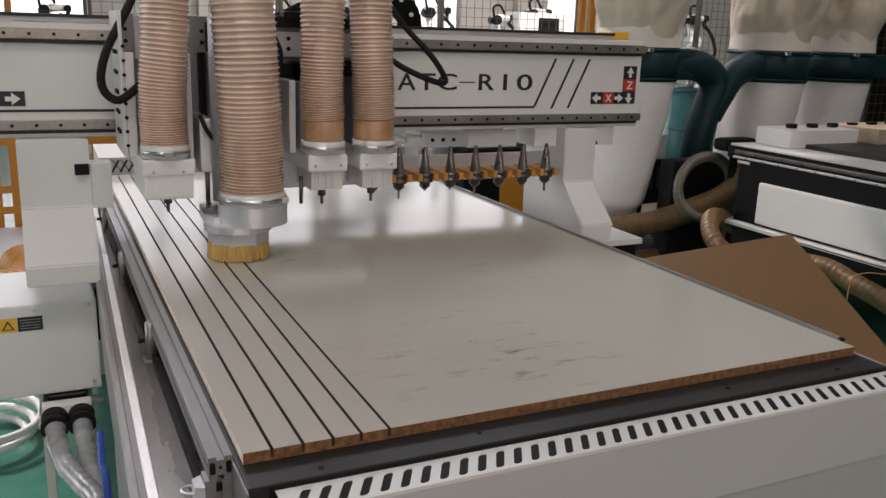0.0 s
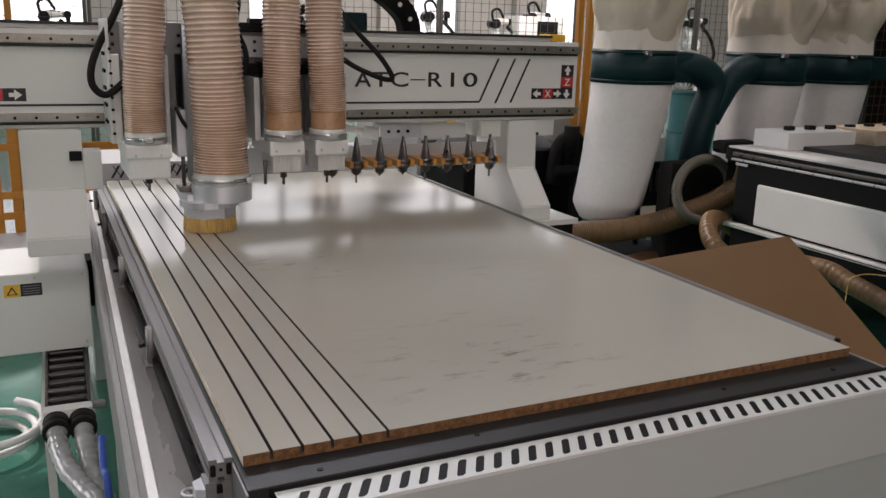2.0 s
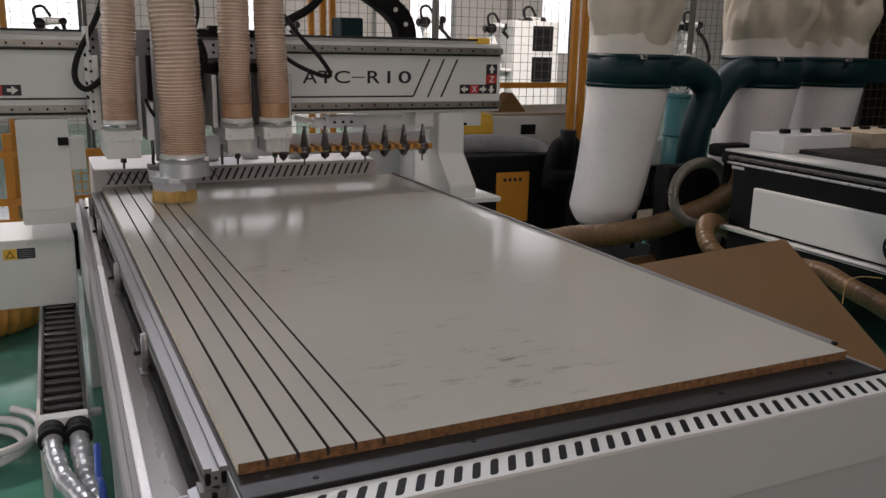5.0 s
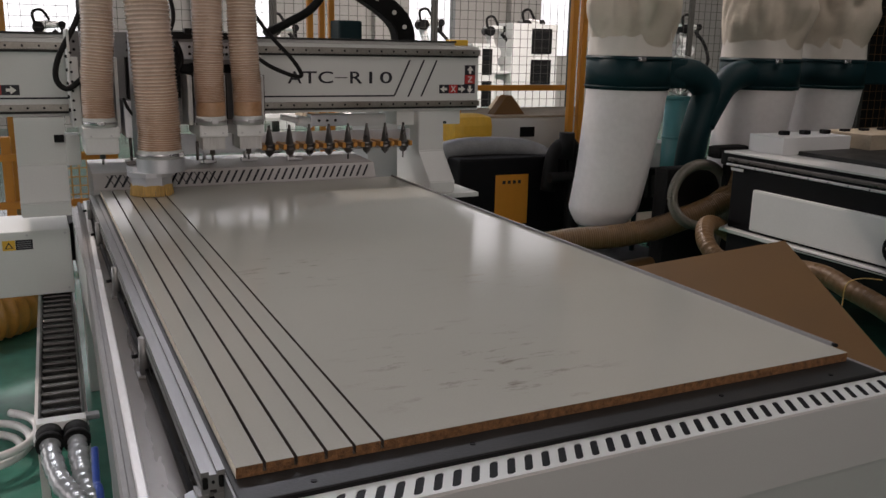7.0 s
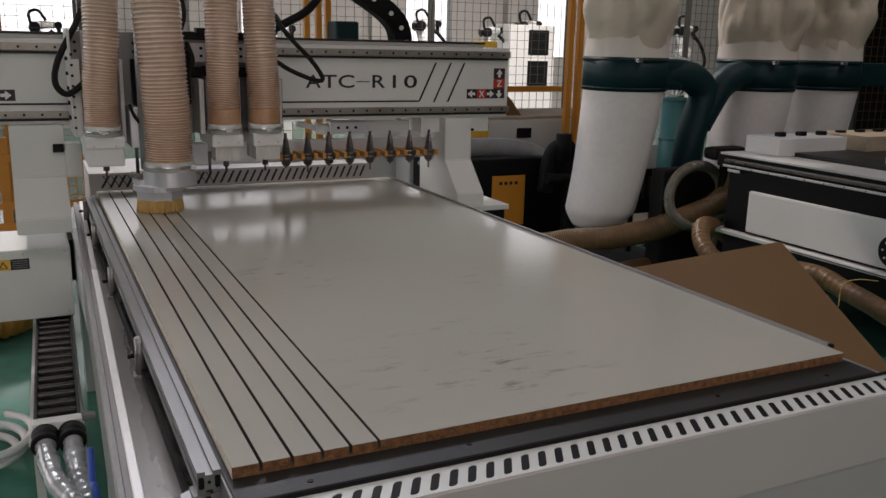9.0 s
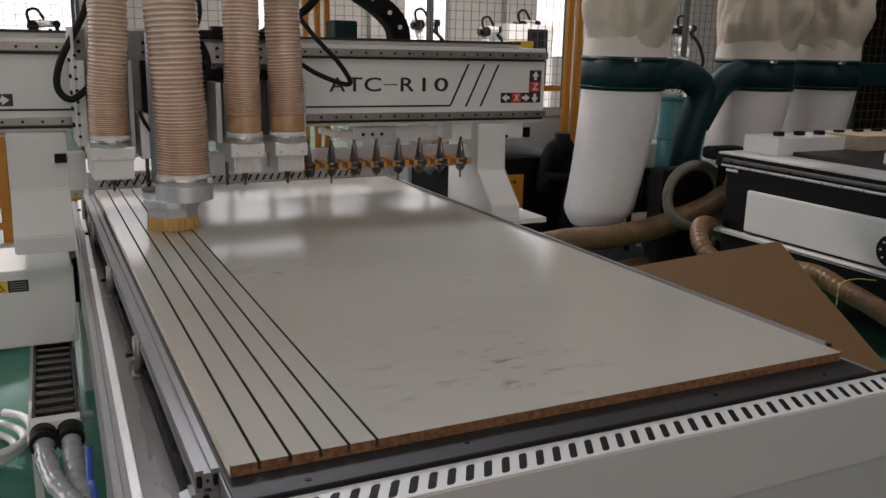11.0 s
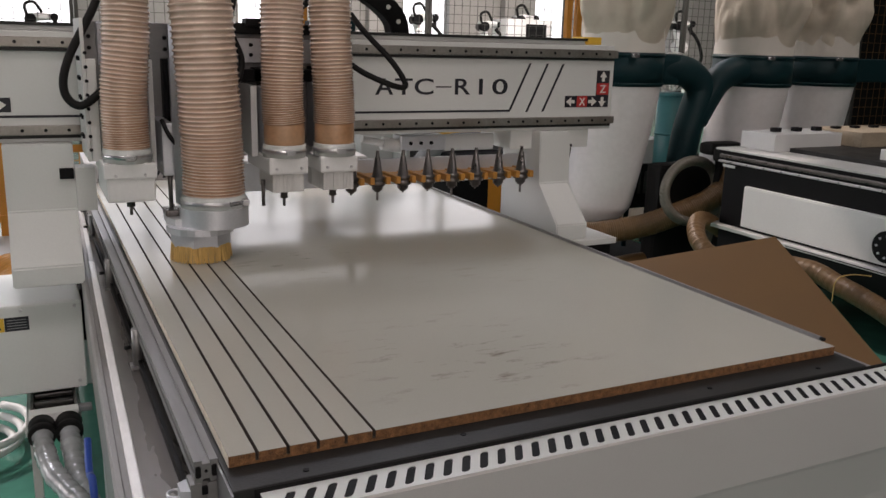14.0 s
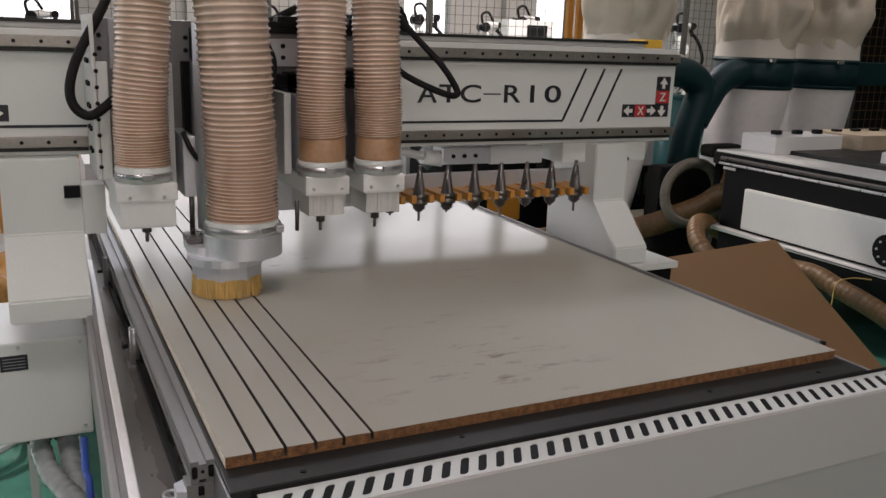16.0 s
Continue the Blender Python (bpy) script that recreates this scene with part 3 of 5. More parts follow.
def gantry():
    g = thing("router_gantry", "white moving router gantry with four dust hoses and tool magazine", "machine gantry", (0, 1.49, 0))
    XL, XR = -0.58, 1.79
    bm = B()
    box(bm, XL, XR, 0.0, 0.26, 1.118, 1.425, 0.004)
    beam = part("beam", bm, PAINT, g, "white steel cross beam")
    boxpart("top_cover", PAINT2, g, XL + 0.03, XR - 0.12, 0.02, 0.25, 1.425, 1.447, 0.004)
    boxpart("cover_lip", BEDGREY, g, XL + 0.03, XR - 0.12, 0.008, 0.02, 1.440, 1.449, 0.001)
    for z0, z1 in ((1.381, 1.409), (1.140, 1.166)):
        rail = boxpart("guide_rail", RAILSTEEL, g, XL, XR, -0.022, -0.0005, z0, z1, 0.002, "steel guide rail with bolt holes")
        bolts([(XL + 0.05 + 0.06 * i, -0.022, (z0 + z1) / 2) for i in range(39)], 0.005, BLACK, rail, h=0.002, name="rail_bolt")
        boxpart("rail_seat", BEDGREY, g, XL, XR - 0.01, -0.012, -0.0005, z0 - 0.010, z0 - 0.001, 0)
    boxpart("yellow_stop", YELLOW, g, 1.66, 1.74, 0.02, 0.10, 1.427, 1.455, 0.004)
    # lettering and printed signs
    y = -0.0006
    sign = B()
    box(sign, 1.050, 1.110, y - 0.001, y, 1.272, 1.276)
    part("dash_print", sign, INK, g)
    for ch, x0, x1 in (("A", 0.829, 0.893), ("T", 0.899, 0.963), ("C", 0.971, 1.041), ("R", 1.123, 1.182), ("1", 1.217, 1.231), ("0", 1.270, 1.331)):
        part("letter", text_mesh(ch, x0, x1, 1.248, 1.302, y), INK, g, "black printed letter")
    bm = B()
    for x0, z0 in ((1.340, 1.192), (1.410, 1.185), (1.478, 1.186)):
        x1, z1, w = x0 + (1.357 - z0) * 0.47, 1.357, 0.009
        prism(bm, [(x0, z0), (x0 + w, z0), (x1 + w, z1), (x1, z1)], "y", y - 0.001, y)
    part("slash_print", bm, INK, g)
    bm = B()
    box(bm, XL + 0.02, 1.345, y - 0.001, y, 1.187, 1.194)
    part("line_print", bm, INK, g)

    def xz_sign(xs, xz, z0):
        bm = B()
        box(bm, xs, xz + 0.058, y - 0.001, y, z0, z0 + 0.042)
        box(bm, xz, xz + 0.058, y - 0.001, y, z0 + 0.042, z0 + 0.135)
        s = part("axis_sign", bm, INK, g, "black and red axis sign with white arrows")
        boxpart("red_field", RED, s, xs + 0.052, xs + 0.098, y - 0.0015, y - 0.001, z0 + 0.001, z0 + 0.041, 0)
        boxpart("red_field", RED, s, xz + 0.002, xz + 0.056, y - 0.0015, y - 0.001, z0 + 0.046, z0 + 0.088, 0)
        for ax, az, dx, dz in ((xs + 0.026, z0 + 0.021, -1, 0), (xs + 0.118, z0 + 0.021, 1, 0), (xz + 0.029, z0 + 0.110, 0, 1), (xz + 0.029, z0 + 0.022, 0, -1)):
            bm = B()
            arrow(bm, ax, az, dx, dz, y - 0.002)
            part("arrow", bm, WHITEINK, s)
        for ch, x, z in (("X", xs + 0.075, z0 + 0.021), ("Z", xz + 0.029, z0 + 0.067)):
            me = text_mesh(ch, x - 0.013, x + 0.013, z - 0.014, z + 0.014, y - 0.002)
            me.materials.clear()
            me.materials.append(WHITEINK)
            part("sign_letter", me, WHITEINK, s)
    xz_sign(1.578, 1.714, 1.200)
    bm = B()
    box(bm, -0.42, -0.253, y - 0.001, y, 1.203, 1.243)
    s = part("axis_sign", bm, INK, g)
    bm = B()
    box(bm, -0.37, -0.318, y - 0.0015, y - 0.001, 1.204, 1.242)
    part("red_field", bm, RED, s)
    bm = B()
    arrow(bm, -0.286, 1.223, 1, 0, y - 0.002)
    part("arrow", bm, WHITEINK, s)

    # legs
    for name, xa, xb in (("leg", 1.45, 1.58), ("leg", -0.285, -0.105)):
        bm = B()
        prism(bm, [(-0.05, 1.118), (-0.05, 0.93), (-0.19, 0.80), (-0.19, 0.745), (0.22, 0.745), (0.22, 1.118)], "x", xa, xb)
        bmesh.ops.bevel(bm, geom=bm.edges[:], offset=0.004, segments=2, affect="EDGES")
        part(name, bm, PAINT, g, "white folded steel leg")
    boxpart("leg_bracket", PAINT, g, -0.1045, -0.05, -0.06, 0.02, 0.925, 1.05, 0.003, "white folded leg bracket")
    boxpart("leg_head", PAINT, g, 1.36, 1.70, 0.01, 0.24, 1.05, 1.1175, 0.004)
    boxpart("foot", PAINT, g, 1.40, 1.70, -0.21, 0.22, 0.722, 0.744, 0.003)
    boxpart("slide_block", BLACK, g, 1.39, 1.69, -0.19, 0.20, 0.66, 0.721, 0.003)
    boxpart("latch", BLACK, g, 1.585, 1.615, -0.012, 0.01, 1.055, 1.066, 0.002)
    boxpart("latch", BLACK, g, -0.145, -0.108, -0.066, -0.051, 1.02, 1.05, 0.002)
    # left drive housing
    h = boxpart("drive_housing", PAINT, g, -0.62, -0.116, -0.108, 0.25, 0.408, 0.676, 0.006, "white sheet-metal drive housing")
    boxpart("warning_sticker", INK, h, -0.318, -0.256, -0.1095, -0.1075, 0.602, 0.642, 0, "black sticker with pale lines")
    boxpart("hazard_field", YELLOW, h, -0.365, -0.319, -0.1095, -0.1075, 0.602, 0.642, 0, "yellow hazard sign")
    bm = B()
    prism(bm, [(-0.358, 0.609), (-0.326, 0.609), (-0.342, 0.636)], "y", -0.1105, -0.1096)
    part("hazard_triangle", bm, INK, h)
    bm = B()
    prism(bm, [(-0.352, 0.612), (-0.332, 0.612), (-0.342, 0.629)], "y", -0.1115, -0.1106)
    part("hazard_triangle", bm, YELLOW, h)
    bm = B()
    for i in range(4):
        box(bm, -0.312, -0.262, -0.1105, -0.1096, 0.609 + i * 0.008, 0.611 + i * 0.008)
    part("sticker_lines", bm, CONDUIT, h)
    bolts([(-0.135, -0.108, 0.66), (-0.135, -0.108, 0.43), (-0.275, -0.108, 0.66)], 0.005, STEEL, h, name="screw")
    boxpart("motor_flange", BLACK, g, -0.117, -0.095, -0.02, 0.2, 0.52, 0.68, 0.004)

    # tool magazine under the beam
    mag = boxpart("tool_magazine", CAST, g, 0.30, 1.44, 0.03, 0.045, 0.940, 1.030, 0.003, "tool magazine plate")
    for i in range(8):
        x = 1.361 - 0.0915 * i
        bm = B()
        box(bm, x - 0.036, x - 0.020, -0.10, 0.03, 0.964, 0.988, 0.003)
        box(bm, x + 0.020, x + 0.036, -0.10, 0.03, 0.964, 0.988, 0.003)
        box(bm, x - 0.036, x + 0.036, -0.035, 0.0295, 0.962, 0.984, 0.003)
        part("tool_fork", bm, AMBER, mag, "amber plastic tool fork")
        bm = B()
        c = (x, -0.07)
        tube(bm, [(*c, z) for z in (0.936, 0.942, 0.943, 0.957, 0.958, 0.970, 0.971, 0.976, 0.977, 0.987, 0.988, 1.052, 1.053, 1.072)],
             [0.011, 0.013, 0.018, 0.019, 0.0265, 0.0265, 0.022, 0.022, 0.0265, 0.0265, 0.0185, 0.0085, 0.0065, 0.0055], 18)
        part("tool_holder", bm, STEEL_DARK, mag, "dark steel tool holder")
        bm = B()
        cyl(bm, (*c, 0.935 - (0.006 + 0.022 * (i % 3 == 0))), (*c, 0.94), 0.004, seg=8)
        part("cutter", bm, STEEL_DARK, mag)
    bm = B()
    cyl(bm, (0.82, 0.10, 1.092), (0.93, 0.11, 1.066), 0.013, seg=14)
    cyl(bm, (0.90, 0.11, 1.073), (0.97, 0.115, 1.060), 0.024, seg=16)
    part("air_nozzle", bm, PALE, g, "white air cylinder under the beam")
    boxpart("valve_block", CAST, g, 0.96, 1.14, 0.09, 0.16, 1.045, 1.10, 0.006)
    bolts([(1.0 + 0.04 * k, 0.09, 1.072) for k in range(3)], 0.007, BLACK, g, name="valve_port")
    boxpart("valve_plate", PAINT2, g, 1.14, 1.34, 0.10, 0.112, 1.04, 1.10, 0.003)
    return g


STEEL_DARK = surf("dark_tool_steel", (0.13, 0.12, 0.115), 0.3, 0.8, 0.2, 20, 0.02)
GANTRY = gantry()


def carriage(g):
    """The head that slides along the beam: back plate, four spindles, dust shoe and hoses, about its brush axis."""
    c = boxpart("carriage", PLATE, g, -0.245, 0.47, -0.155, -0.125, 1.09, 1.455, 0.003, "grey head carriage plate with bolts")
    boxpart("side_plate", PAINT2, c, -0.255, -0.246, -0.30, -0.06, 1.10, 1.46, 0.002, "white bolted side plate")
    boxpart("front_strip", PAINT2, c, -0.2455, -0.222, -0.30, -0.285, 1.10, 1.36, 0.002)
    boxpart("upright_plate", PAINT2, c, -0.098, -0.085, -0.30, -0.156, 1.08, 1.36, 0.002)
    boxpart("slider", PAINT2, c, -0.245, 0.47, -0.125, -0.03, 1.41, 1.45, 0.003)
    boxpart("slider", PAINT2, c, -0.245, 0.47, -0.125, -0.03, 1.11, 1.14, 0.003)
    for x0, x1, z0, z1 in ((-0.205, -0.14, 1.34, 1.452), (0.135, 0.275, 1.352, 1.42), (0.325, 0.45, 1.352, 1.42)):
        boxpart("bolt_plate", PALE_CAST, c, x0, x1, -0.172, -0.156, z0, z1, 0.002, "pale plate with black bolts")
    bolts([(x, -0.172, z) for x in (0.150, 0.205, 0.262, 0.338, 0.352, 0.437) for z in (1.402, 1.374)], 0.006, BLACK, c, name="plate_bolt")
    for x0, x1 in ((0.135, 0.275), (0.325, 0.45)):
        boxpart("bearing_block", BLACK, c, x0, x1, -0.19, -0.156, 1.432, 1.462, 0.004)
        boxpart("bearing_block", BLACK, c, x0 + 0.01, x1 - 0.01, -0.20, -0.156, 1.30, 1.335, 0.004)
    for x0, x1 in ((0.168, 0.186), (0.300, 0.316), (0.458, 0.470)):
        boxpart("upright_plate", PAINT2, c, x0, x1, -0.31, -0.156, 1.10, 1.295, 0.002)
        # black strip drawn as the shadow in the recess beside each upright
        boxpart("shadow_gap_strip", RUBBER, c, x1 + 0.001, x1 + 0.012, -0.27, -0.156, 1.10, 1.295, 0)
    boxpart("stepped_bracket", PAINT2, c, 0.006, 0.032, -0.30, -0.156, 1.09, 1.36, 0.002, "white bracket with black screws")
    bolts([(0.018, -0.3005, z) for z in (1.345, 1.30, 1.275, 1.16)], 0.005, BLACK, c, name="plate_bolt")
    boxpart("dark_motor", RUBBER, c, -0.01, 0.05, -0.26, -0.156, 1.365, 1.43, 0.006)
    bolts([(x, -0.155, z) for x in (-0.225, -0.195, -0.03, 0.0, 0.20, 0.23, 0.34, 0.37) for z in (1.415, 1.385)], 0.006, BLACK, c, name="plate_bolt")
    bolts([(-0.246, -0.301, 1.13 + i * 0.035) for i in range(8)], 0.005, BLACK, c, name="plate_bolt")
    bolts([(-0.256, -0.25 + (i % 2) * 0.05, 1.16 + (i // 2) * 0.05) for i in range(12)], 0.006, BLACK, c, axis=(-1, 0, 0), name="plate_bolt")
    # black blocks, the tall ones standing for dark gaps, and cylinders between the hoses
    for x0, x1, z0, z1 in ((-0.022, 0.022, 1.365, 1.44), (0.222, 0.262, 1.09, 1.30), (0.205, 0.265, 1.30, 1.34), (0.395, 0.422, 1.09, 1.30), (0.375, 0.425, 1.31, 1.345), (0.185, 0.27, 1.452, 1.475), (0.37, 0.43, 1.452, 1.475), (-0.045, -0.02, 1.10, 1.36), (0.10, 0.16, 1.20, 1.40)):
        boxpart("dark_block", BLACK, c, x0, x1, -0.20, -0.154, z0, z1, 0.004)
    for x0, x1, z0, z1 in ((-0.075, -0.045, 1.06, 1.20), (-0.03, 0.01, 1.05, 1.36), (0.196, 0.218, 1.10, 1.29), (0.374, 0.392, 1.10, 1.30)):
        boxpart("air_cylinder", CAST, c, x0, x1, -0.34, -0.155, z0, z1, 0.004, "aluminium air cylinder")
    bm = B()
    cyl(bm, (-0.058, -0.33, 0.985), (-0.058, -0.33, 1.08), 0.006, seg=10)
    cyl(bm, (-0.040, -0.33, 0.985), (-0.040, -0.33, 1.08), 0.004, seg=10)
    box(bm, -0.082, -0.024, -0.40, -0.33, 0.9625, 0.978, 0.003)
    cyl(bm, (-0.058, -0.33, 0.975), (-0.058, -0.33, 0.99), 0.006, seg=10)
    part("guide_rod", bm, STEEL_DARK, c)
    # spindles
    spindles = ((-0.166, -0.36, 0.056), (0.244, -0.36, 0.056), (0.388, -0.36, 0.056))
    for i, (x, y, r) in enumerate(spindles):
        bm = B()
        box(bm, x - (0.055 if i else 0.058), x + (0.055 if i else 0.060), y - 0.056, y + 0.20, 1.062 if i else 1.008, 1.108, 0.007)
        if not i:
            box(bm, x - 0.063, x + 0.065, y - 0.061, y + 0.2, 1.068, 1.108, 0.005)
        hood = part("dust_hood", bm, PALE, c, "white dust hood")
        bolts([(x - 0.035, y - (0.056 if i else 0.061), 1.078), (x + 0.035, y - (0.056 if i else 0.061), 1.078)], 0.004, STEEL, hood, name="screw")
        if i:
            bm = B()
            for k in range(9):
                a = x - 0.044 + 0.088 * k / 9
                box(bm, a, a + 0.0094, y - 0.047 + random.uniform(-0.001, 0.001), y - 0.044, 1.012 + random.uniform(-0.001, 0.002), 1.0615)
            box(bm, x - 0.044, x + 0.044, y - 0.0435, y + 0.1, 1.012, 1.0615)
            part("bristles", bm, SKIRT_CLEAR, hood, "milky plastic strip skirt")
        bm = B()
        cyl(bm, (x, y - 0.01, 1.107), (x, y - 0.01, 1.142), r + 0.003, seg=28)
        part("hose_collar", bm, PVC, c, "clear hose end")
        bm = B()
        cyl(bm, (x, y - 0.01, 1.118), (x, y - 0.01, 1.129), r + 0.0055, seg=28)
        box(bm, x - 0.012, x + 0.012, y - 0.024 - r, y - 0.006 - r, 1.116, 1.131, 0.002)
        part("hose_clamp", bm, STEEL, c, "steel hose clamp")
        bm = B()
        lean = (0.012, 0.008, -0.004)[i]
        sway = (0.0, -0.010, -0.006)[i]
        ribbed(bm, [(x, y - 0.01, 1.198 if i else 1.140), (x + sway * 0.4, y - 0.012, 1.27), (x + lean + sway, y - 0.012, 1.42), (x + lean * 1.6 + sway, y, 1.62), (x + lean * 2, y + 0.03, 1.80), (x + lean * 2, y + 0.16, 1.93)], r, 0.0112, 0.0034, 26,
               lambda q: 0.52 + 0.55 * min(1, max(0, q - 0.04) * 4), True)
        part("dust_hose", bm, HOSE, c, "ribbed clear hose brown with sawdust")
        if i:
            bm = B()
            tube(bm, [(x, y - 0.01, 1.136 + 0.013 * k) for k in range(6)], [r * q for q in (0.985, 0.99, 1.0, 1.0, 0.99, 0.975)], 26)
            part("dust_plug", bm, DUST, c, "packed brown sawdust seen through the hose foot")
        bm = B()
        cyl(bm, (x + 0.005, y + 0.02, 0.985), (x + 0.005, y + 0.02, 1.03), 0.011, 0.009, seg=12)
        cyl(bm, (x + 0.005, y + 0.02, 0.962), (x + 0.005, y + 0.02, 0.985), 0.004, 0.005, seg=10)
        part("cutter", bm, STEEL_DARK, c)
    bm = B()
    cyl(bm, (0.19, -0.34, 0.965), (0.19, -0.34, 1.04), 0.005, 0.006, seg=10)
    part("cutter", bm, STEEL_DARK, c)
    # main spindle with its dust shoe and brush
    bm = B()
    cyl(bm, (-0.005, -0.40, 0.98), (-0.005, -0.30, 1.0), 0.01, seg=8)
    cyl(bm, (0.0, -0.36, 0.99), (0.0, -0.36, 1.45), 0.05, seg=24)
    part("spindle", bm, CAST, c, "main spindle")
    shoe = B()
    cx, cy = 0.036, -0.43
    pts = [(cx + 0.088 * math.cos(a), cy + 0.088 * math.sin(a)) for a in [math.pi * 2 * k / 72 for k in range(72)]]
    prism(shoe, pts, "z", 0.943, 0.992)
    ring = [(0.086 * math.cos(math.pi * 2 * (k + 0.5) / 28), -0.42 + 0.086 * math.sin(math.pi * 2 * (k + 0.5) / 28)) for k in range(28)]
    prism(shoe, ring, "z", 0.926, 0.9435)
    prism(shoe, [(-0.082, -0.40), (-0.066, -0.44), (-0.02, -0.45), (0.02, -0.33), (-0.08, -0.33)], "z", 0.9436, 0.962)
    shoe_ob = part("dust_shoe", shoe, CAST, c, "cast aluminium dust shoe")
    for p in shoe_ob.data.polygons:
        p.use_smooth = False
    bm = B()
    prism(bm, [(0.078 * math.cos(math.pi * 2 * (k + 0.5) / 8), -0.42 + 0.078 * math.sin(math.pi * 2 * (k + 0.5) / 8)) for k in range(8)], "z", 0.893, 0.927)
    part("brush_ring", bm, PALE_CAST, c, "aluminium brush ring")
    bm = B()
    rnd = random.Random(4)
    for ring, rr in enumerate((0.074, 0.069, 0.062)):
        n = 120 - ring * 20
        for k in range(n):
            a = 2 * math.pi * (k + rnd.random() * 0.8) / n
            r2 = rr + rnd.uniform(-0.001, 0.006)
            p0, p1 = (rr * math.cos(a), -0.42 + rr * math.sin(a), 0.896), (r2 * math.cos(a + rnd.uniform(-0.03, 0.03)), -0.42 + r2 * math.sin(a), 0.8515 + rnd.uniform(0, 0.003))
            cyl(bm, p0, p1, 0.0019, 0.0013, seg=5)
    part("brush", bm, BRISTLE, c, "straw-coloured bristle brush touching the panel")
    bm = B()
    cyl(bm, (cx, cy, 0.990), (cx, cy, 1.024), 0.084, 0.082, seg=36)
    part("hose_collar", bm, PVC, c)
    bm = B()
    cyl(bm, (cx, cy, 1.002), (cx, cy, 1.013), 0.0865, seg=36)
    box(bm, cx + 0.06, cx + 0.078, cy - 0.07, cy - 0.045, 0.999, 1.016, 0.002)
    part("hose_clamp", bm, STEEL, c, "steel hose clamp")
    bm = B()
    ribbed(bm, [(cx, cy, 1.02), (cx, cy - 0.002, 1.15), (cx - 0.008, cy - 0.006, 1.35), (cx - 0.018, cy, 1.55), (cx - 0.02, cy + 0.03, 1.80), (cx - 0.02, cy + 0.18, 1.95)], 0.0765, 0.0142, 0.0042, 32,
           lambda q: 0.58 + 0.5 * min(1, max(0, q - 0.1) * 4), True)
    part("dust_hose", bm, HOSE, c, "wide ribbed clear hose brown with sawdust")
    # black cable loops
    for ctrl, r in (([(-0.17, -0.20, 1.62), (-0.21, -0.26, 1.50), (-0.285, -0.30, 1.36), (-0.30, -0.31, 1.28), (-0.265, -0.32, 1.245), (-0.21, -0.33, 1.285), (-0.17, -0.32, 1.32)], 0.0105),
                    ([(0.46, -0.18, 1.55), (0.52, -0.25, 1.45), (0.585, -0.30, 1.37), (0.622, -0.32, 1.31), (0.615, -0.33, 1.292), (0.57, -0.34, 1.30), (0.50, -0.32, 1.33), (0.46, -0.28, 1.36)], 0.0085),
                    ([(0.10, -0.22, 1.28), (0.135, -0.28, 1.30), (0.16, -0.25, 1.36), (0.15, -0.2, 1.42)], 0.009),
                    ([(-0.075, -0.35, 1.21), (-0.06, -0.37, 1.17), (-0.03, -0.36, 1.13)], 0.006),
                    ([(0.12, -0.25, 1.62), (0.13, -0.3, 1.52), (0.11, -0.28, 1.44)], 0.008)):
        bm = B()
        tube(bm, curve_points(ctrl, 40), r, 12)
        part("cable", bm, RUBBER, c, "black looped cable")
    return c


CARRIAGE = carriage(GANTRY)


# ---- left side of the table ----
def cable_chain():
    t = thing("cable_chain", "black plastic cable chain lying along the table", "cable chain", (-0.2123, 1.335, 0.341))
    t.scale = (1.17, 1.17, 1.17)
    t.rotation_euler = (0, 0, radians(-1.2))
    side = B()
    box(side, -0.052, -0.045, 0.0, 0.062, 0, 0.045, 0.002)
    box(side, 0.045, 0.052, 0.0, 0.062, 0, 0.045, 0.002)
    box(side, -0.045, 0.045, 0.008, 0.026, 0.030, 0.042, 0.004)
    box(side, -0.045, 0.045, 0.012, 0.034, 0.002, 0.008, 0.0)
    me = mesh_of("chain_link", side, CHAIN)
    for i in range(38):
        part("chain_link", me, CHAIN, t, at=(0, i * 0.058, 0))
    boxpart("tray", PAINT2, t, -0.065, 0.060, 0.0, 2.3, -0.014, -0.003, 0.001)
    bm = B()
    box(bm, -0.054, 0.054, -0.035, -0.0, 0.0, 0.056, 0.003)
    part("end_plate", bm, PALE, t, "pale end plate")
    boxpart("cross_rod", CONDUIT, t, 0.0, 0.085, 0.03, 0.055, 0.020, 0.034, 0.004)
    for x, ctrl in ((-0.028, [(-0.028, -0.05, 0.024), (-0.024, -0.13, 0.010), (-0.008, -0.23, 0.0), (0.022, -0.31, -0.010), (0.050, -0.40, -0.014), (0.060, -0.55, -0.06)]),
                    (0.030, [(0.030, -0.05, 0.026), (0.032, -0.13, 0.006), (0.040, -0.22, -0.012), (0.054, -0.30, -0.03), (0.066, -0.40, -0.05)])):
        bm = B()
        cyl(bm, (x, -0.075, 0.022), (x, -0.033, 0.026), 0.027, 0.030, seg=22)
        cyl(bm, (x, -0.085, 0.021), (x, -0.070, 0.022), 0.030, 0.031, seg=22)
        part("cable_gland", bm, RUBBER, t)
        bm = B()
        line = curve_points(ctrl, 46)
        tube(bm, line, [0.0225 + 0.0012 * math.sin(k * 1.9) + 0.0008 * math.sin(k * 0.7) for k in range(len(line))], 18)
        part("conduit", bm, WRAP, t, "grey conduit wrapped in clear plastic")
    for x in (-0.05, 0.05):
        for y in (0.06, 1.2, 2.2):
            boxpart("support", PAINT2, t, x - 0.01, x + 0.01, y, y + 0.03, -0.2915, -0.015, 0.001)


CHAIN = surf("black_chain_plastic", (0.035, 0.035, 0.034), 0.3, 0, 0.4, 14, 0.03, 160)
cable_chain()


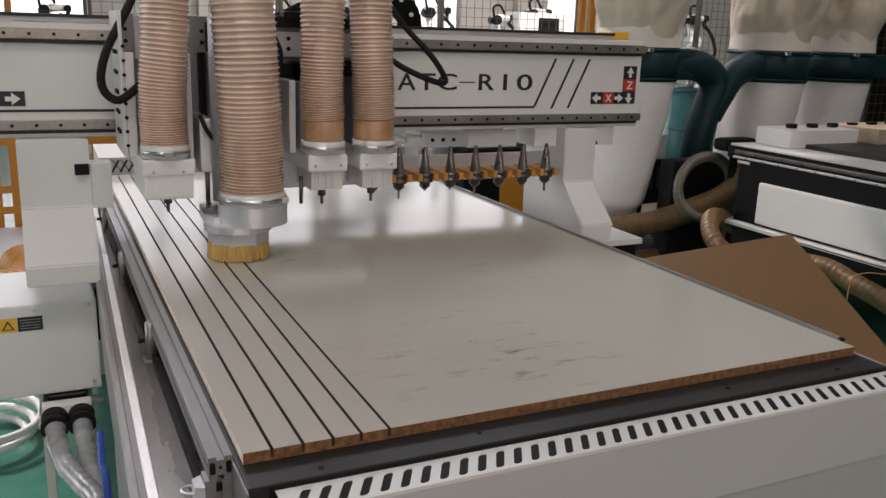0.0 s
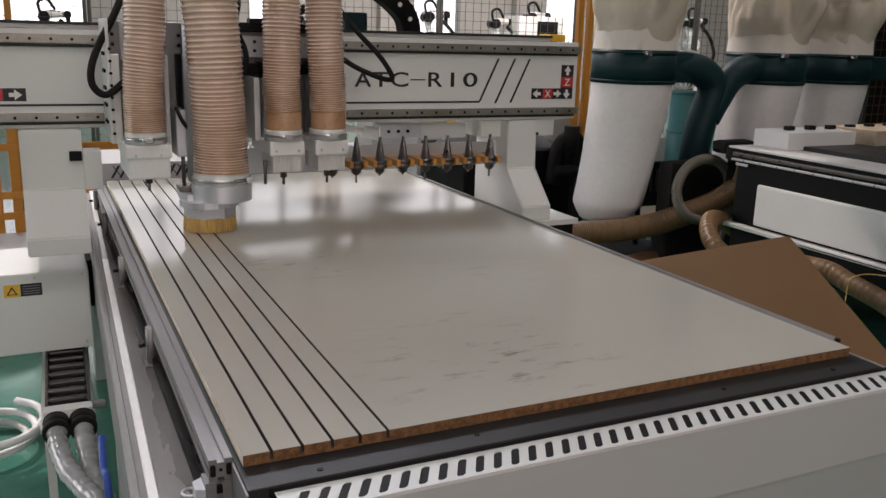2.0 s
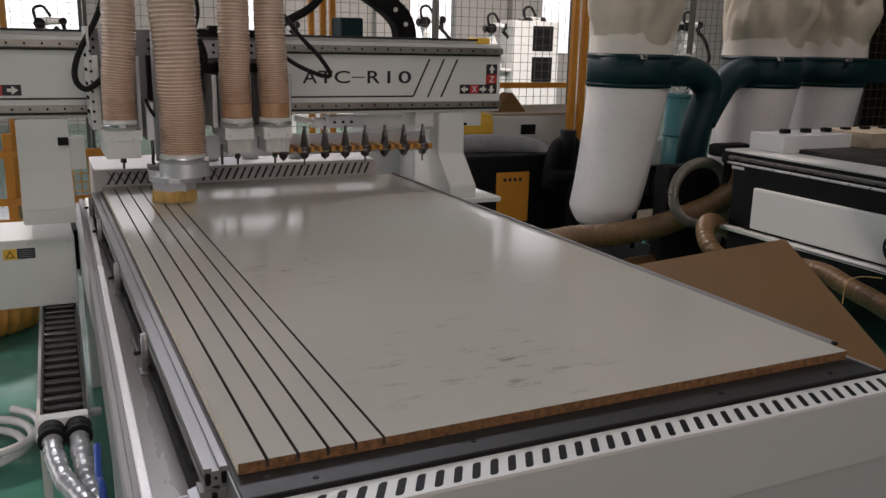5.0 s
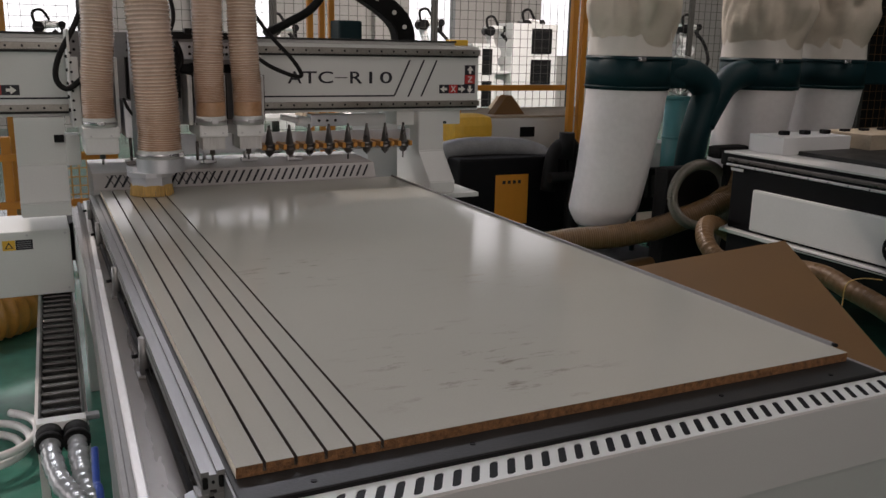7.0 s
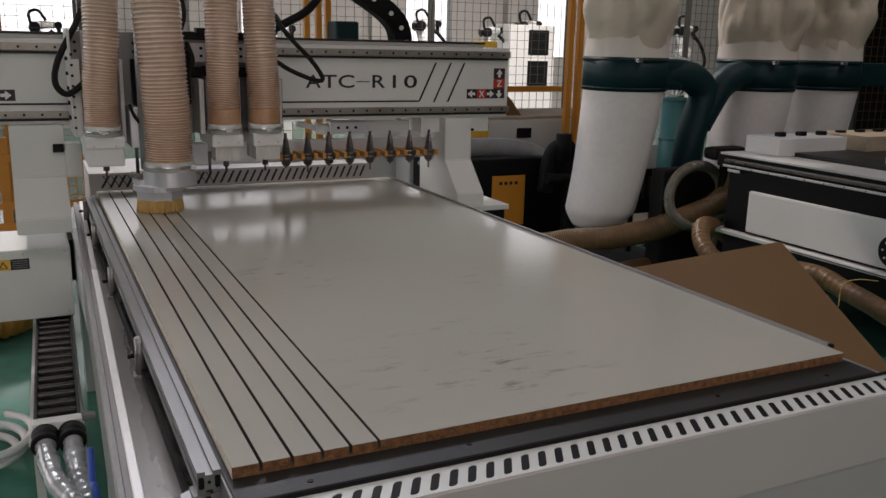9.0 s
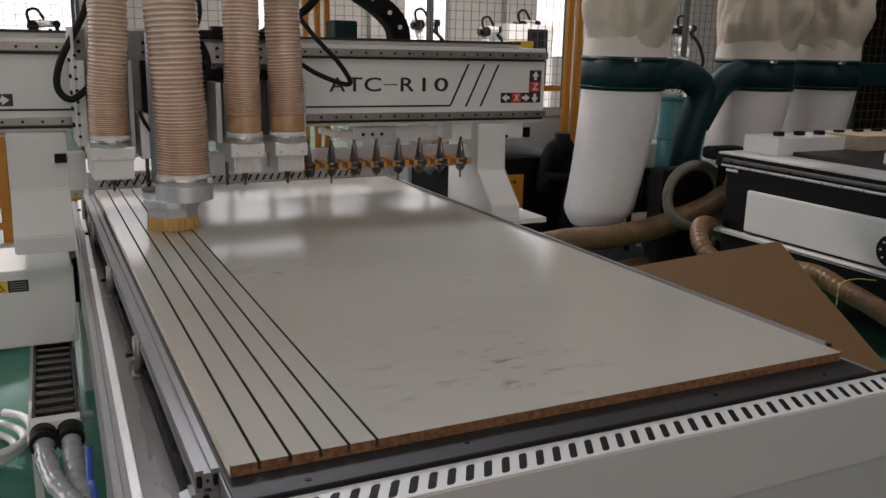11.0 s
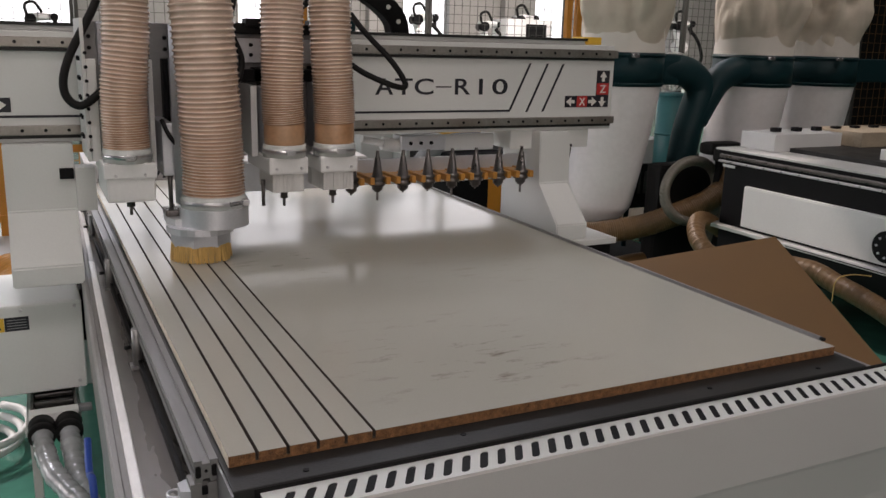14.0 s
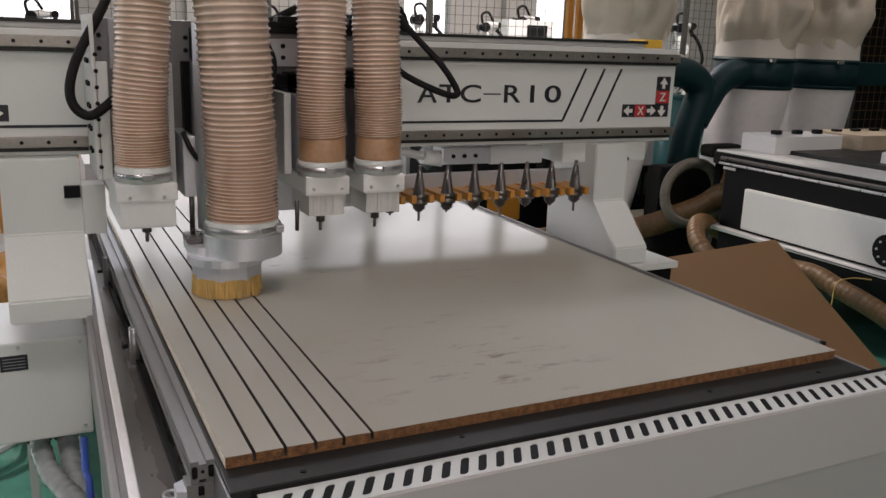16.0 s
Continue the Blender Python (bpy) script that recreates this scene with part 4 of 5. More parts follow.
def loose_hose(name, ctrl, r, mat, label, pitch=0.0, group=""):
    bm = B()
    if pitch:
        ribbed(bm, ctrl, r, pitch, pitch * 0.22, 22)
    else:
        tube(bm, curve_points(ctrl, 60), r, 12)
    ob = part(name, bm, mat)
    return tagged(ob, label, "hose", group)


loose_hose("air_hose", [(-0.48 + 0.14 * math.cos(a) + 0.004 * a, 2.00 + 0.17 * math.sin(a), 0.016 + 0.006 * a) for a in [k * 0.6 for k in range(24)]], 0.014, PALE, "pale air hose coiled on the green floor")
loose_hose("blue_cable", [(-0.152, 0.80, 0.54), (-0.156, 0.72, 0.50), (-0.152, 0.66, 0.46), (-0.155, 0.62, 0.012)], 0.008, BLUE, "thin blue cable beside the table frame")


# ---- dust collector ----
def bag(x, y, r, label):
    t = thing("dust_collector", label, "dust collector", (x, y, 0), "dust collector bags")
    rnd = random.Random(int(x * 10))
    z0, z1, zb = 1.175, 1.385, 0.28
    bm = B()
    n, m = 64, 40

    def skin(bm, zs, rad, wob, lean=0.0):
        rings = []
        for j, z in enumerate(zs):
            ring = []
            for k in range(n):
                a = 2 * math.pi * k / n
                q = rad(j / (len(zs) - 1)) + wob(a, z)
                d = lean * (1 - j / (len(zs) - 1)) ** 1.3
                ring.append(bm.verts.new((q * math.cos(a) - 0.9 * d, q * math.sin(a) + 0.43 * d, z)))
            rings.append(ring)
        for a, b in zip(rings, rings[1:]):
            for k in range(n):
                bm.faces.new((a[k], a[(k + 1) % n], b[(k + 1) % n], b[k])).smooth = True
        return rings

    s = rnd.random() * 10
    rings = skin(bm, [zb + (z0 + 0.02 - zb) * j / m for j in range(m + 1)],
                 lambda q: r * (0.84 + 0.13 * q) * min(1, (0.70 + 3.4 * q - 7 * q * q) if q < 0.14 else 1),
                 lambda a, z: 0.008 * noise.noise(Vector((math.cos(a) * 1.5 + s, math.sin(a) * 1.5, z * 2.2))), lean=0.12)
    bm.faces.new(rings[0][::-1])
    # plate added to put the dark shadow under the bag onto the floor
    boxpart("base_plate", RUBBER, t, -0.52, 0.42, -0.42, 0.42, 0.0, 0.04, 0.004, "black plate standing for the shadow under the bag")
    part("lower_bag", bm, PLASTIC_BAG, t, "milky plastic collecting bag")
    bm = B()
    cyl(bm, (0, 0, z0), (0, 0, z1), r, seg=64)
    for z in (z0 + 0.012, z1 - 0.022):
        cyl(bm, (0, 0, z), (0, 0, z + 0.012), r + 0.006, seg=64)
    part("drum", bm, TEAL, t, "dark teal steel drum")
    boxpart("drum_clasp", STEEL, t, -0.12, -0.08, -r - 0.012, -r + 0.02, z1 - 0.03, z1 - 0.005, 0.003)
    bm = B()
    skin(bm, [z1 - 0.02 + 0.26 * j / 12 for j in range(13)], lambda q: r * (0.985 - 0.05 * q), lambda a, z: 0.006 * noise.noise(Vector((math.cos(a) * 4 + s, math.sin(a) * 4, z * 5))))
    part("skirt", bm, SKIRT, t, "white cloth skirt above the drum")
    bm = B()

    def fold(a, z):
        v = Vector((math.cos(a) * 1.5 + s, math.sin(a) * 1.5, z * 1.7))
        crease = abs(noise.noise(v * 1.6 + Vector((3, 1, 0)))) ** 0.6
        sag = abs(math.sin(1.5 * a + s + z * 3.1 + 1.6 * noise.noise(v)))
        return min(1, max(0, z - z1 - 0.07) * 4) * (0.055 * noise.noise(v) + 0.085 * crease - 0.045 * (1 - sag) ** 2)
    rings = skin(bm, [z1 + 0.07 + 1.4 * j / 90 for j in range(91)], lambda q: r * (0.95 + 0.07 * min(1, q * 9) - 0.05 * math.sin(q * 3.0)) * (1 if q < 0.9 else 1 - (q - 0.9) * 5), fold)
    for ring_row in range(10):
        for k, v in enumerate(rings[ring_row]):
            a = 2 * math.pi * k / n
            v.co.z += (1 - ring_row / 10) * (0.04 * math.sin(2 * a + s) + 0.02 * noise.noise(Vector((math.cos(a) * 2, math.sin(a) * 2, s))))
    bm.faces.new(rings[-1])
    part("filter_bag", bm, CLOTH, t, "beige creased filter bag")
    for k in range(3):
        a = 0.55 + 0.5 * k
        bm = B()
        cyl(bm, ((r + 0.03) * math.cos(a), (r + 0.03) * math.sin(a), 0), ((r + 0.03) * math.cos(a), (r + 0.03) * math.sin(a), z1), 0.018, seg=10)
        part("leg", bm, TEAL, t) 
    return t


bag(3.290, 3.484, 0.270, "dust collector with beige filter bag and milky plastic bag")
bag(4.365, 3.425, 0.268, "dust collector with creased beige bag beside the teal duct")
bag(5.135, 3.53, 0.266, "dust collector with slumped beige bag at the row's end")


def duct():
    t = thing("dust_duct", "dark teal branching dust duct between the collectors", "duct", (0, 0, 0))
    for ctrl, r in (([(3.40, 3.42, 1.28), (3.62, 3.38, 1.28), (3.76, 3.37, 1.255), (3.855, 3.36, 1.16), (3.82, 3.36, 1.02), (3.775, 3.36, 0.86), (3.745, 3.36, 0.60)], 0.098),
                    ([(4.28, 3.34, 1.28), (4.10, 3.33, 1.275), (3.98, 3.34, 1.21), (3.90, 3.35, 1.09), (3.825, 3.36, 0.95)], 0.094)):
        bm = B()
        tube(bm, curve_points(ctrl, 40), r, 24)
        part("duct_branch", bm, TEAL, t)
    boxpart("duct_mouth", TEAL, t, 3.44, 3.64, 3.30, 3.46, 1.182, 1.378, 0.04)
    boxpart("duct_mouth", TEAL, t, 5.36, 5.95, 3.45, 3.62, 1.20, 1.37, 0.01)
    bm = B()
    cyl(bm, (3.74, 3.36, 0), (3.74, 3.36, 0.62), 0.115, 0.105, seg=24)
    part("duct_foot", bm, RUBBER, t)
    # no housing here: a black block that darkens the inside of the ring
    boxpart("dark_backing_block", RUBBER, t, 3.36, 3.82, 3.10, 3.24, 0.001, 0.70, 0.03, "black block for the dark area inside the ring hose")
    boxpart("junction_box", RUBBER, t, 3.58, 3.84, 2.90, 3.02, 0.775, 0.855, 0.03)
    boxpart("junction_stand", RUBBER, t, 3.70, 3.76, 2.94, 2.99, 0.0, 0.776, 0.004)


duct()
loose_hose("flex_duct", [(1.7, 3.75, 0.085), (2.2, 3.55, 0.10), (2.55, 3.42, 0.19), (2.80, 3.31, 0.245), (3.06, 3.22, 0.265), (3.29, 3.12, 0.315), (3.45, 3.04, 0.385), (3.64, 2.99, 0.46), (3.76, 2.95, 0.56), (3.80, 2.93, 0.68), (3.79, 2.95, 0.79)], 0.072, FLEX, "smooth brown flexible duct sweeping up from the floor", 0.014)
loose_hose("ring_hose", [(3.535 + 0.225 * math.cos(a), 3.02 - 0.012 * a, 0.545 + 0.19 * math.sin(a)) for a in [-0.3 + k * 0.37 for k in range(17)]] + [(3.72, 2.96, 0.36), (3.66, 3.0, 0.06)], 0.031, CLEAR_FLEX, "grey-brown clear hose coiled in a standing ring", 0.009)
loose_hose("flex_duct", [(3.50, 2.66, 0.36), (3.34, 2.62, 0.44), (3.18, 2.52, 0.475), (3.05, 2.40, 0.465), (2.985, 2.30, 0.42), (2.985, 2.20, 0.365), (3.04, 2.08, 0.345), (3.11, 1.88, 0.385), (3.15, 1.69, 0.395), (3.15, 1.54, 0.365), (3.15, 1.33, 0.322), (3.15, 1.0, 0.22), (3.14, 0.6, 0.06)], 0.046, FLEX, "brown ribbed flexible duct looping along the next machine", 0.009)
loose_hose("vent_hose", [(2.9, 3.1, 0.06), (3.3, 3.2, 0.06), (3.55, 3.15, 0.07)], 0.05, FLEX, "short pale brown hose on the floor")
loose_hose("wire", [(3.08, 1.50, 0.30), (3.09, 1.50, 0.40), (3.13, 1.46, 0.435), (3.22, 1.42, 0.43)], 0.0024, BRISTLE, "thin straw-coloured wire looped over the duct")


def board_stack():
    """Offcut boards lying between the collectors and the dark backing block."""
    for k, (x, y, w, turn) in enumerate(((4.28, 4.30, 0.62, 6), (4.33, 4.36, 0.55, -4), (4.25, 4.33, 0.58, 10), (4.31, 4.28, 0.50, 2))):
        t = thing("offcut_board", "dusty grey-brown offcut board lying in a low stack", "board", (x, y, 0.022 * k), "offcut boards")
        t.rotation_euler = (0, 0, radians(turn))
        boxpart("board", WOOD if k % 2 else HARDBOARD, t, -w / 2, w / 2, -0.3, 0.3, 0.0005, 0.021, 0.002)


board_stack()


def dark_floor_block():
    t = thing("dark_floor_block", "low black block added to darken the floor, with a pale crate on top", "cabinet", (4.55, 5.0, 0))
    # added body that hides the bright floor beside the bag
    boxpart("body", RUBBER, t, 0.0, 1.5, 0.0, 0.5, 0.001, 0.38, 0.01)
    for k in range(5):
        boxpart("vent_bar", WIRE, t, 0.10 + k * 0.07, 0.13 + k * 0.07, -0.012, -0.001, 0.12, 0.32, 0.002)
    boxpart("crate", PALE, t, 0.02, 0.55, 0.05, 0.45, 0.381, 0.60, 0.012, "pale plastic crate")


dark_floor_block()


def guard_panel():
    t = thing("mesh_guard", "dark steel machine guard with square wire mesh", "guard", (6.36, 4.2, 0))
    # added backing that stands for the darkness behind the mesh
    boxpart("sheet", RUBBER, t, 0.0, 1.6, 0.05, 0.07, 0.02, 2.7, 0.004, "dark backing for the unlit space behind the mesh")
    for x in (0.0, 1.56):
        boxpart("upright", WIRE, t, x, x + 0.04, 0.0, 0.045, 0, 2.7, 0.003)
    for k in range(19):
        boxpart("wire", FLEX, t, 0.06 + k * 0.08, 0.064 + k * 0.08, 0.02, 0.024, 0.05, 2.68, 0)
    for k in range(33):
        boxpart("wire", FLEX, t, 0.04, 1.56, 0.025, 0.029, 0.06 + k * 0.08, 0.064 + k * 0.08, 0)


guard_panel()


# ---- second machine ----
def second_machine():
    t = thing("second_router", "white router table with black trim and pale side panel", "machine", (3.36, 0, 0))
    bm = B()
    box(bm, 0.0, 1.6, -1.0, 2.55, 0.25, 0.80, 0.004)
    part("body", bm, BLACK, t, "black machine frame")
    for y in (-0.8, 2.1):
        boxpart("leg", PAINT2, t, 0.10, 0.24, y, y + 0.2, 0, 0.25, 0.003)
        boxpart("leg", PAINT2, t, 1.30, 1.44, y, y + 0.2, 0, 0.25, 0.003)
    boxpart("side_panel", PALE, t, -0.03, -0.001, -1.0, 2.36, 0.46, 0.69, 0.012, "pale blue-white side panel")
    boxpart("sill", PALE, t, -0.06, 0.06, -1.0, 2.62, 0.425, 0.445, 0.003)
    boxpart("top_rail", PAINT2, t, -0.05, 0.20, -1.0, 2.58, 0.868, 0.880, 0.003, "white top rail")
    boxpart("guide_rail", STEEL, t, -0.045, -0.031, -1.0, 2.56, 0.80, 0.812, 0.002)
    boxpart("guide_seat", BLACK, t, -0.03, 0.19, -1.0, 2.57, 0.8005, 0.867, 0.002)
    boxpart("bed", BEDGREY, t, 0.22, 1.55, -1.0, 2.45, 0.801, 0.90, 0.003)
    beam = boxpart("slide_beam", STEEL_DARK, t, -0.048, -0.0305, -1.0, 2.55, 0.826, 0.846, 0.004, "dark oiled slide beam")
    bolts([(-0.0455, -0.9 + 0.12 * k, 0.806) for k in range(29)], 0.004, BLACK, t, axis=(-1, 0, 0), h=0.003, name="rail_bolt")
    boxpart("maker_plate", PALE, t, -0.036, -0.031, 2.44, 2.53, 0.775, 0.790, 0.001)
    boxpart("end_block", RUBBER, t, -0.02, 0.18, 2.572, 2.64, 0.79, 0.87, 0.02)
    boxpart("sill_seam", BLACK, t, -0.063, -0.0605, 0.4, 2.0, 0.432, 0.436, 0)
    for i, (x0, x1, y0, y1, z1) in enumerate(((0.10, 0.62, 2.30, 2.55, 0.975), (0.66, 1.2, 2.2, 2.55, 0.985), (0.30, 1.2, 1.60, 1.80, 0.955))):
        boxpart("work_rail", PALE if i != 1 else WOOD, t, x0, x1, y0, y1, 0.90 if i else 0.88, z1, 0.004)
    for i in range(7):
        boxpart("pod", BLACK, t, 0.2 + i * 0.16, 0.25 + i * 0.16, 2.40, 2.44, 0.976 if i < 3 else 0.986, 1.0, 0.004)
    bm = B()
    cyl(bm, (-0.03, 1.42, 0.56), (-0.07, 1.42, 0.56), 0.075, seg=28)
    w = part("hand_wheel", bm, BLACK, t, "black round flange with bolts")
    bolts([(-0.07, 1.42 + 0.05 * math.cos(a), 0.56 + 0.05 * math.sin(a)) for a in [k * math.pi / 4 for k in range(8)]], 0.006, STEEL, w, axis=(-1, 0, 0), name="bolt")


second_machine()


def hardboard():
    bm = B()
    p = [Vector((2.58, 1.42, 0.665)), Vector((1.66, 1.76, 0.49)), Vector((1.404, 0.635, 0.005)), Vector((2.324, 0.295, 0.18))]
    nrm = (p[1] - p[0]).cross(p[3] - p[0]).normalized()
    lo, hi = [bm.verts.new(q - nrm * 0.003) for q in p], [bm.verts.new(q) for q in p]
    bm.faces.new(lo)
    bm.faces.new(hi[::-1])
    for i in range(4):
        bm.faces.new((lo[i], lo[(i + 1) % 4], hi[(i + 1) % 4], hi[i]))
    tagged(part("hardboard_sheet", bm, HARDBOARD), "brown hardboard sheet leaning beside the table", "board")


hardboard()


# ---- behind the gantry ----
def vacuum_pump():
    t = thing("vacuum_pump", "black vacuum pump cabinet with an orange plate", "pump", (2.62, 4.35, 0))
    boxpart("cabinet", BLACK, t, 0.0, 0.98, 0.2, 1.0, 0.0, 0.60, 0.02, "black pump cabinet")
    boxpart("plate", ORANGE, t, 0.31, 0.60, 0.192, 0.199, 0.08, 0.47, 0.004, "orange instruction plate")
    for i in range(4):
        boxpart("plate_mark", INK, t, 0.37 + i * 0.045, 0.395 + i * 0.045, 0.188, 0.1915, 0.40, 0.425, 0)
    bm = B()
    tube(bm, curve_points([(-0.12, 0.5, 0.50), (0.02, 0.45, 0.64), (0.4, 0.45, 0.66), (0.75, 0.4, 0.62), (0.9, 0.3, 0.5)], 24), 0.075, 18)
    part("blanket_hose", bm, CONDUIT, t, "grey hose over the cabinet")
    bm = B()
    tube(bm, curve_points([(0.72, 0.1, 0.35), (0.74, 0.08, 0.6), (0.80, 0.05, 0.70), (0.90, 0.05, 0.66), (0.92, 0.05, 0.3), (0.92, 0.05, 0.0)], 30), 0.06, 16)
    cyl(bm, (0.68, 0.02, 0.46), (1.05, 0.02, 0.46), 0.04, seg=14)
    cyl(bm, (0.82, 0.02, 0.60), (0.82, 0.02, 0.80), 0.06, seg=16)
    part("valve_pipe", bm, RUBBER, t, "black valve pipe")


vacuum_pump()


def barrel_machine():
    t = thing("edge_machine", "pale low machine with a yellow hood behind the gantry", "machine", (2.4, 5.6, 0))
    boxpart("body", PAINT2, t, 0.3, 2.3, 0.0, 0.9, 0.001, 0.80, 0.02)
    boxpart("hood", YELLOW, t, 0.54, 0.93, -0.30, -0.002, 0.60, 0.86, 0.09, "yellow rounded hood")
    boxpart("hood_lip", ORANGE, t, 0.52, 0.96, -0.32, -0.002, 0.57, 0.61, 0.008)
    boxpart("hood_stand", PAINT2, t, 0.58, 0.90, -0.26, -0.002, 0.0, 0.569, 0.01)
    boxpart("switch", BLACK, t, 1.35, 1.5, -0.012, 0.0, 0.63, 0.72, 0.004)
    boxpart("top", WOOD, t, 0.3, 2.5, 0.0, 0.9, 0.801, 0.82, 0.004)
    w = thing("timber_wedge", "brown timber wedge lying on the low machine", "wedge", (3.56, 5.75, 0.82))
    bm = B()
    prism(bm, [(0, 0), (0.32, 0), (0.18, 0.17), (0.13, 0.17)], "y", 0, 0.12)
    part("block", bm, HARDBOARD, w)


barrel_machine()


def yellow_frame():
    t = thing("yellow_rack", "yellow steel rack with wire mesh beyond the table", "rack", (-0.9, 5.2, 0))
    for x in (-0.3, 0.36, 0.48, 0.80, 1.14):
        boxpart("post", ORANGE, t, x, x + 0.06, 0, 0.06, 0, 0.78, 0.005)
    for z in (0.16, 0.30, 0.62):
        boxpart("rail", ORANGE, t, -0.3, 1.2, -0.012, -0.001, z, z + 0.05, 0.003)
    for k in range(7):
        boxpart("wire", ORANGE, t, 0.84 + k * 0.05, 0.848 + k * 0.05, -0.022, -0.013, 0.16, 0.66, 0)
    for k in range(8):
        boxpart("wire", ORANGE, t, 0.80, 1.2, -0.030, -0.0225, 0.2 + k * 0.06, 0.207 + k * 0.06, 0)
    boxpart("shelf", PALE, t, -0.8, 0.75, -0.9, -0.035, 0.05, 0.075, 0.004)


yellow_frame()
loose_hose("flex_duct", [(-1.4, 3.35, 0.13), (-0.8, 3.30, 0.13), (-0.42, 3.36, 0.13), (-0.30, 3.6, 0.13), (-0.36, 3.9, 0.13)], 0.12, AMBER, "amber ribbed duct lying on the green floor", 0.04)


def post(x, y, h):
    t = thing("safety_post", "orange steel safety fence post", "post", (x, y, 0), "safety fence posts")
    boxpart("tube", ORANGE, t, -0.027, 0.027, -0.027, 0.027, 0.012, h, 0.004)
    boxpart("base_plate", ORANGE, t, -0.08, 0.08, -0.08, 0.08, 0, 0.012, 0.002)


for px, py in ((4.125, 5.38), (4.255, 5.42), (2.20, 6.9), (2.33, 6.95), (2.44, 7.0), (-0.38, 7.0)):
    post(px, py, 2.4)


def mesh_fence(x0, x1, y, z0, z1):
    t = thing("wire_fence", "dark wire mesh safety fence panel", "fence", (x0, y, 0), "wire fence panels")
    bm = B()
    x = 0.0
    while x < x1 - x0:
        box(bm, x, x + 0.006, 0, 0.006, z0, z1)
        x += 0.12
    z = z0
    while z < z1:
        box(bm, 0, x1 - x0, 0.006, 0.012, z, z + 0.006)
        z += 0.12
    part("mesh", bm, WIRE, t)
    for x in (0, x1 - x0):
        boxpart("upright", WIRE, t, x - 0.02, x + 0.02, -0.02, 0.02, 0, z1 + 0.05, 0)


for k in range(10):
    mesh_fence(-4 + 2.2 * k, -1.85 + 2.2 * k, 9.7, 0.2, 2.6)


def robot(x, y, s, bend):
    t = thing("robot_arm", "white robot arm on a pale pedestal by the windows", "robot", (x, y, 0), "robot arms")
    boxpart("pedestal", PAINT2, t, -0.16 * s, 0.16 * s, -0.16 * s, 0.16 * s, 0, 0.95 * s, 0.02)
    boxpart("bench_plate", PALE, t, -0.42 * s, 0.42 * s, -0.25 * s, 0.25 * s, 0.951 * s, 1.0 * s, 0.008)
    bm = B()
    tube(bm, [(0, 0, 1.0 * s), (0, 0, 1.06 * s), (0, 0, 1.10 * s), (0, 0, 1.26 * s)], [0.14 * s, 0.14 * s, 0.10 * s, 0.09 * s], 18)
    part("turntable", bm, PALE, t)
    for name, p, q, r in (("shoulder_joint", (0, -0.12, 1.30), (0, 0.12, 1.30), 0.095), ("elbow_joint", (-0.10, -0.11, 1.66), (-0.10, 0.11, 1.66), 0.08), ("wrist_joint", (0.22 * bend, -0.06, 1.70), (0.22 * bend, 0.06, 1.70), 0.055)):
        bm = B()
        cyl(bm, [c * s for c in p], [c * s for c in q], r * s, seg=18)
        part(name, bm, BLACK if name != "shoulder_joint" else PALE, t)
    for name, line, radii in (("upper_arm", ((0, 0, 1.30), (-0.04, 0, 1.45), (-0.10, 0, 1.66)), (0.085, 0.065, 0.07)), ("forearm", ((-0.16, 0, 1.67), (0.02, 0, 1.70), (0.22 * bend, 0, 1.70)), (0.075, 0.06, 0.042)), ("tool", ((0.22 * bend, 0, 1.66), (0.24 * bend, 0, 1.52)), (0.035, 0.022))):
        bm = B()
        tube(bm, [[c * s for c in p] for p in line], [q * s for q in radii], 14)
        part(name, bm, PALE if name != "tool" else BLACK, t)
    bm = B()
    tube(bm, curve_points([[c * s for c in p] for p in ((-0.14, -0.05, 1.70), (-0.16, -0.05, 1.86), (-0.04, -0.05, 1.90), (0.06, -0.05, 1.76))], 16), 0.022 * s, 8)
    part("cable_loop", bm, RUBBER, t)
    bm = B()
    tube(bm, curve_points([[c * s for c in p] for p in ((0.10, -0.1, 1.62), (0.30 * bend, -0.12, 1.42), (0.42 * bend, -0.12, 1.16), (0.40 * bend, -0.1, 1.0))], 14), 0.03 * s, 8)
    part("hose_arm", bm, RUBBER, t)


for x, y, sc, b in ((5.72, 12.0, 1.04, 1), (7.05, 12.2, 1.0, 1), (8.0, 12.6, 1.08, 1), (11.1, 12.0, 1.08, 1), (3.15, 11.5, 0.95, 1), (0.05, 12.0, 0.93, 1)):
    robot(x, y, sc, b)


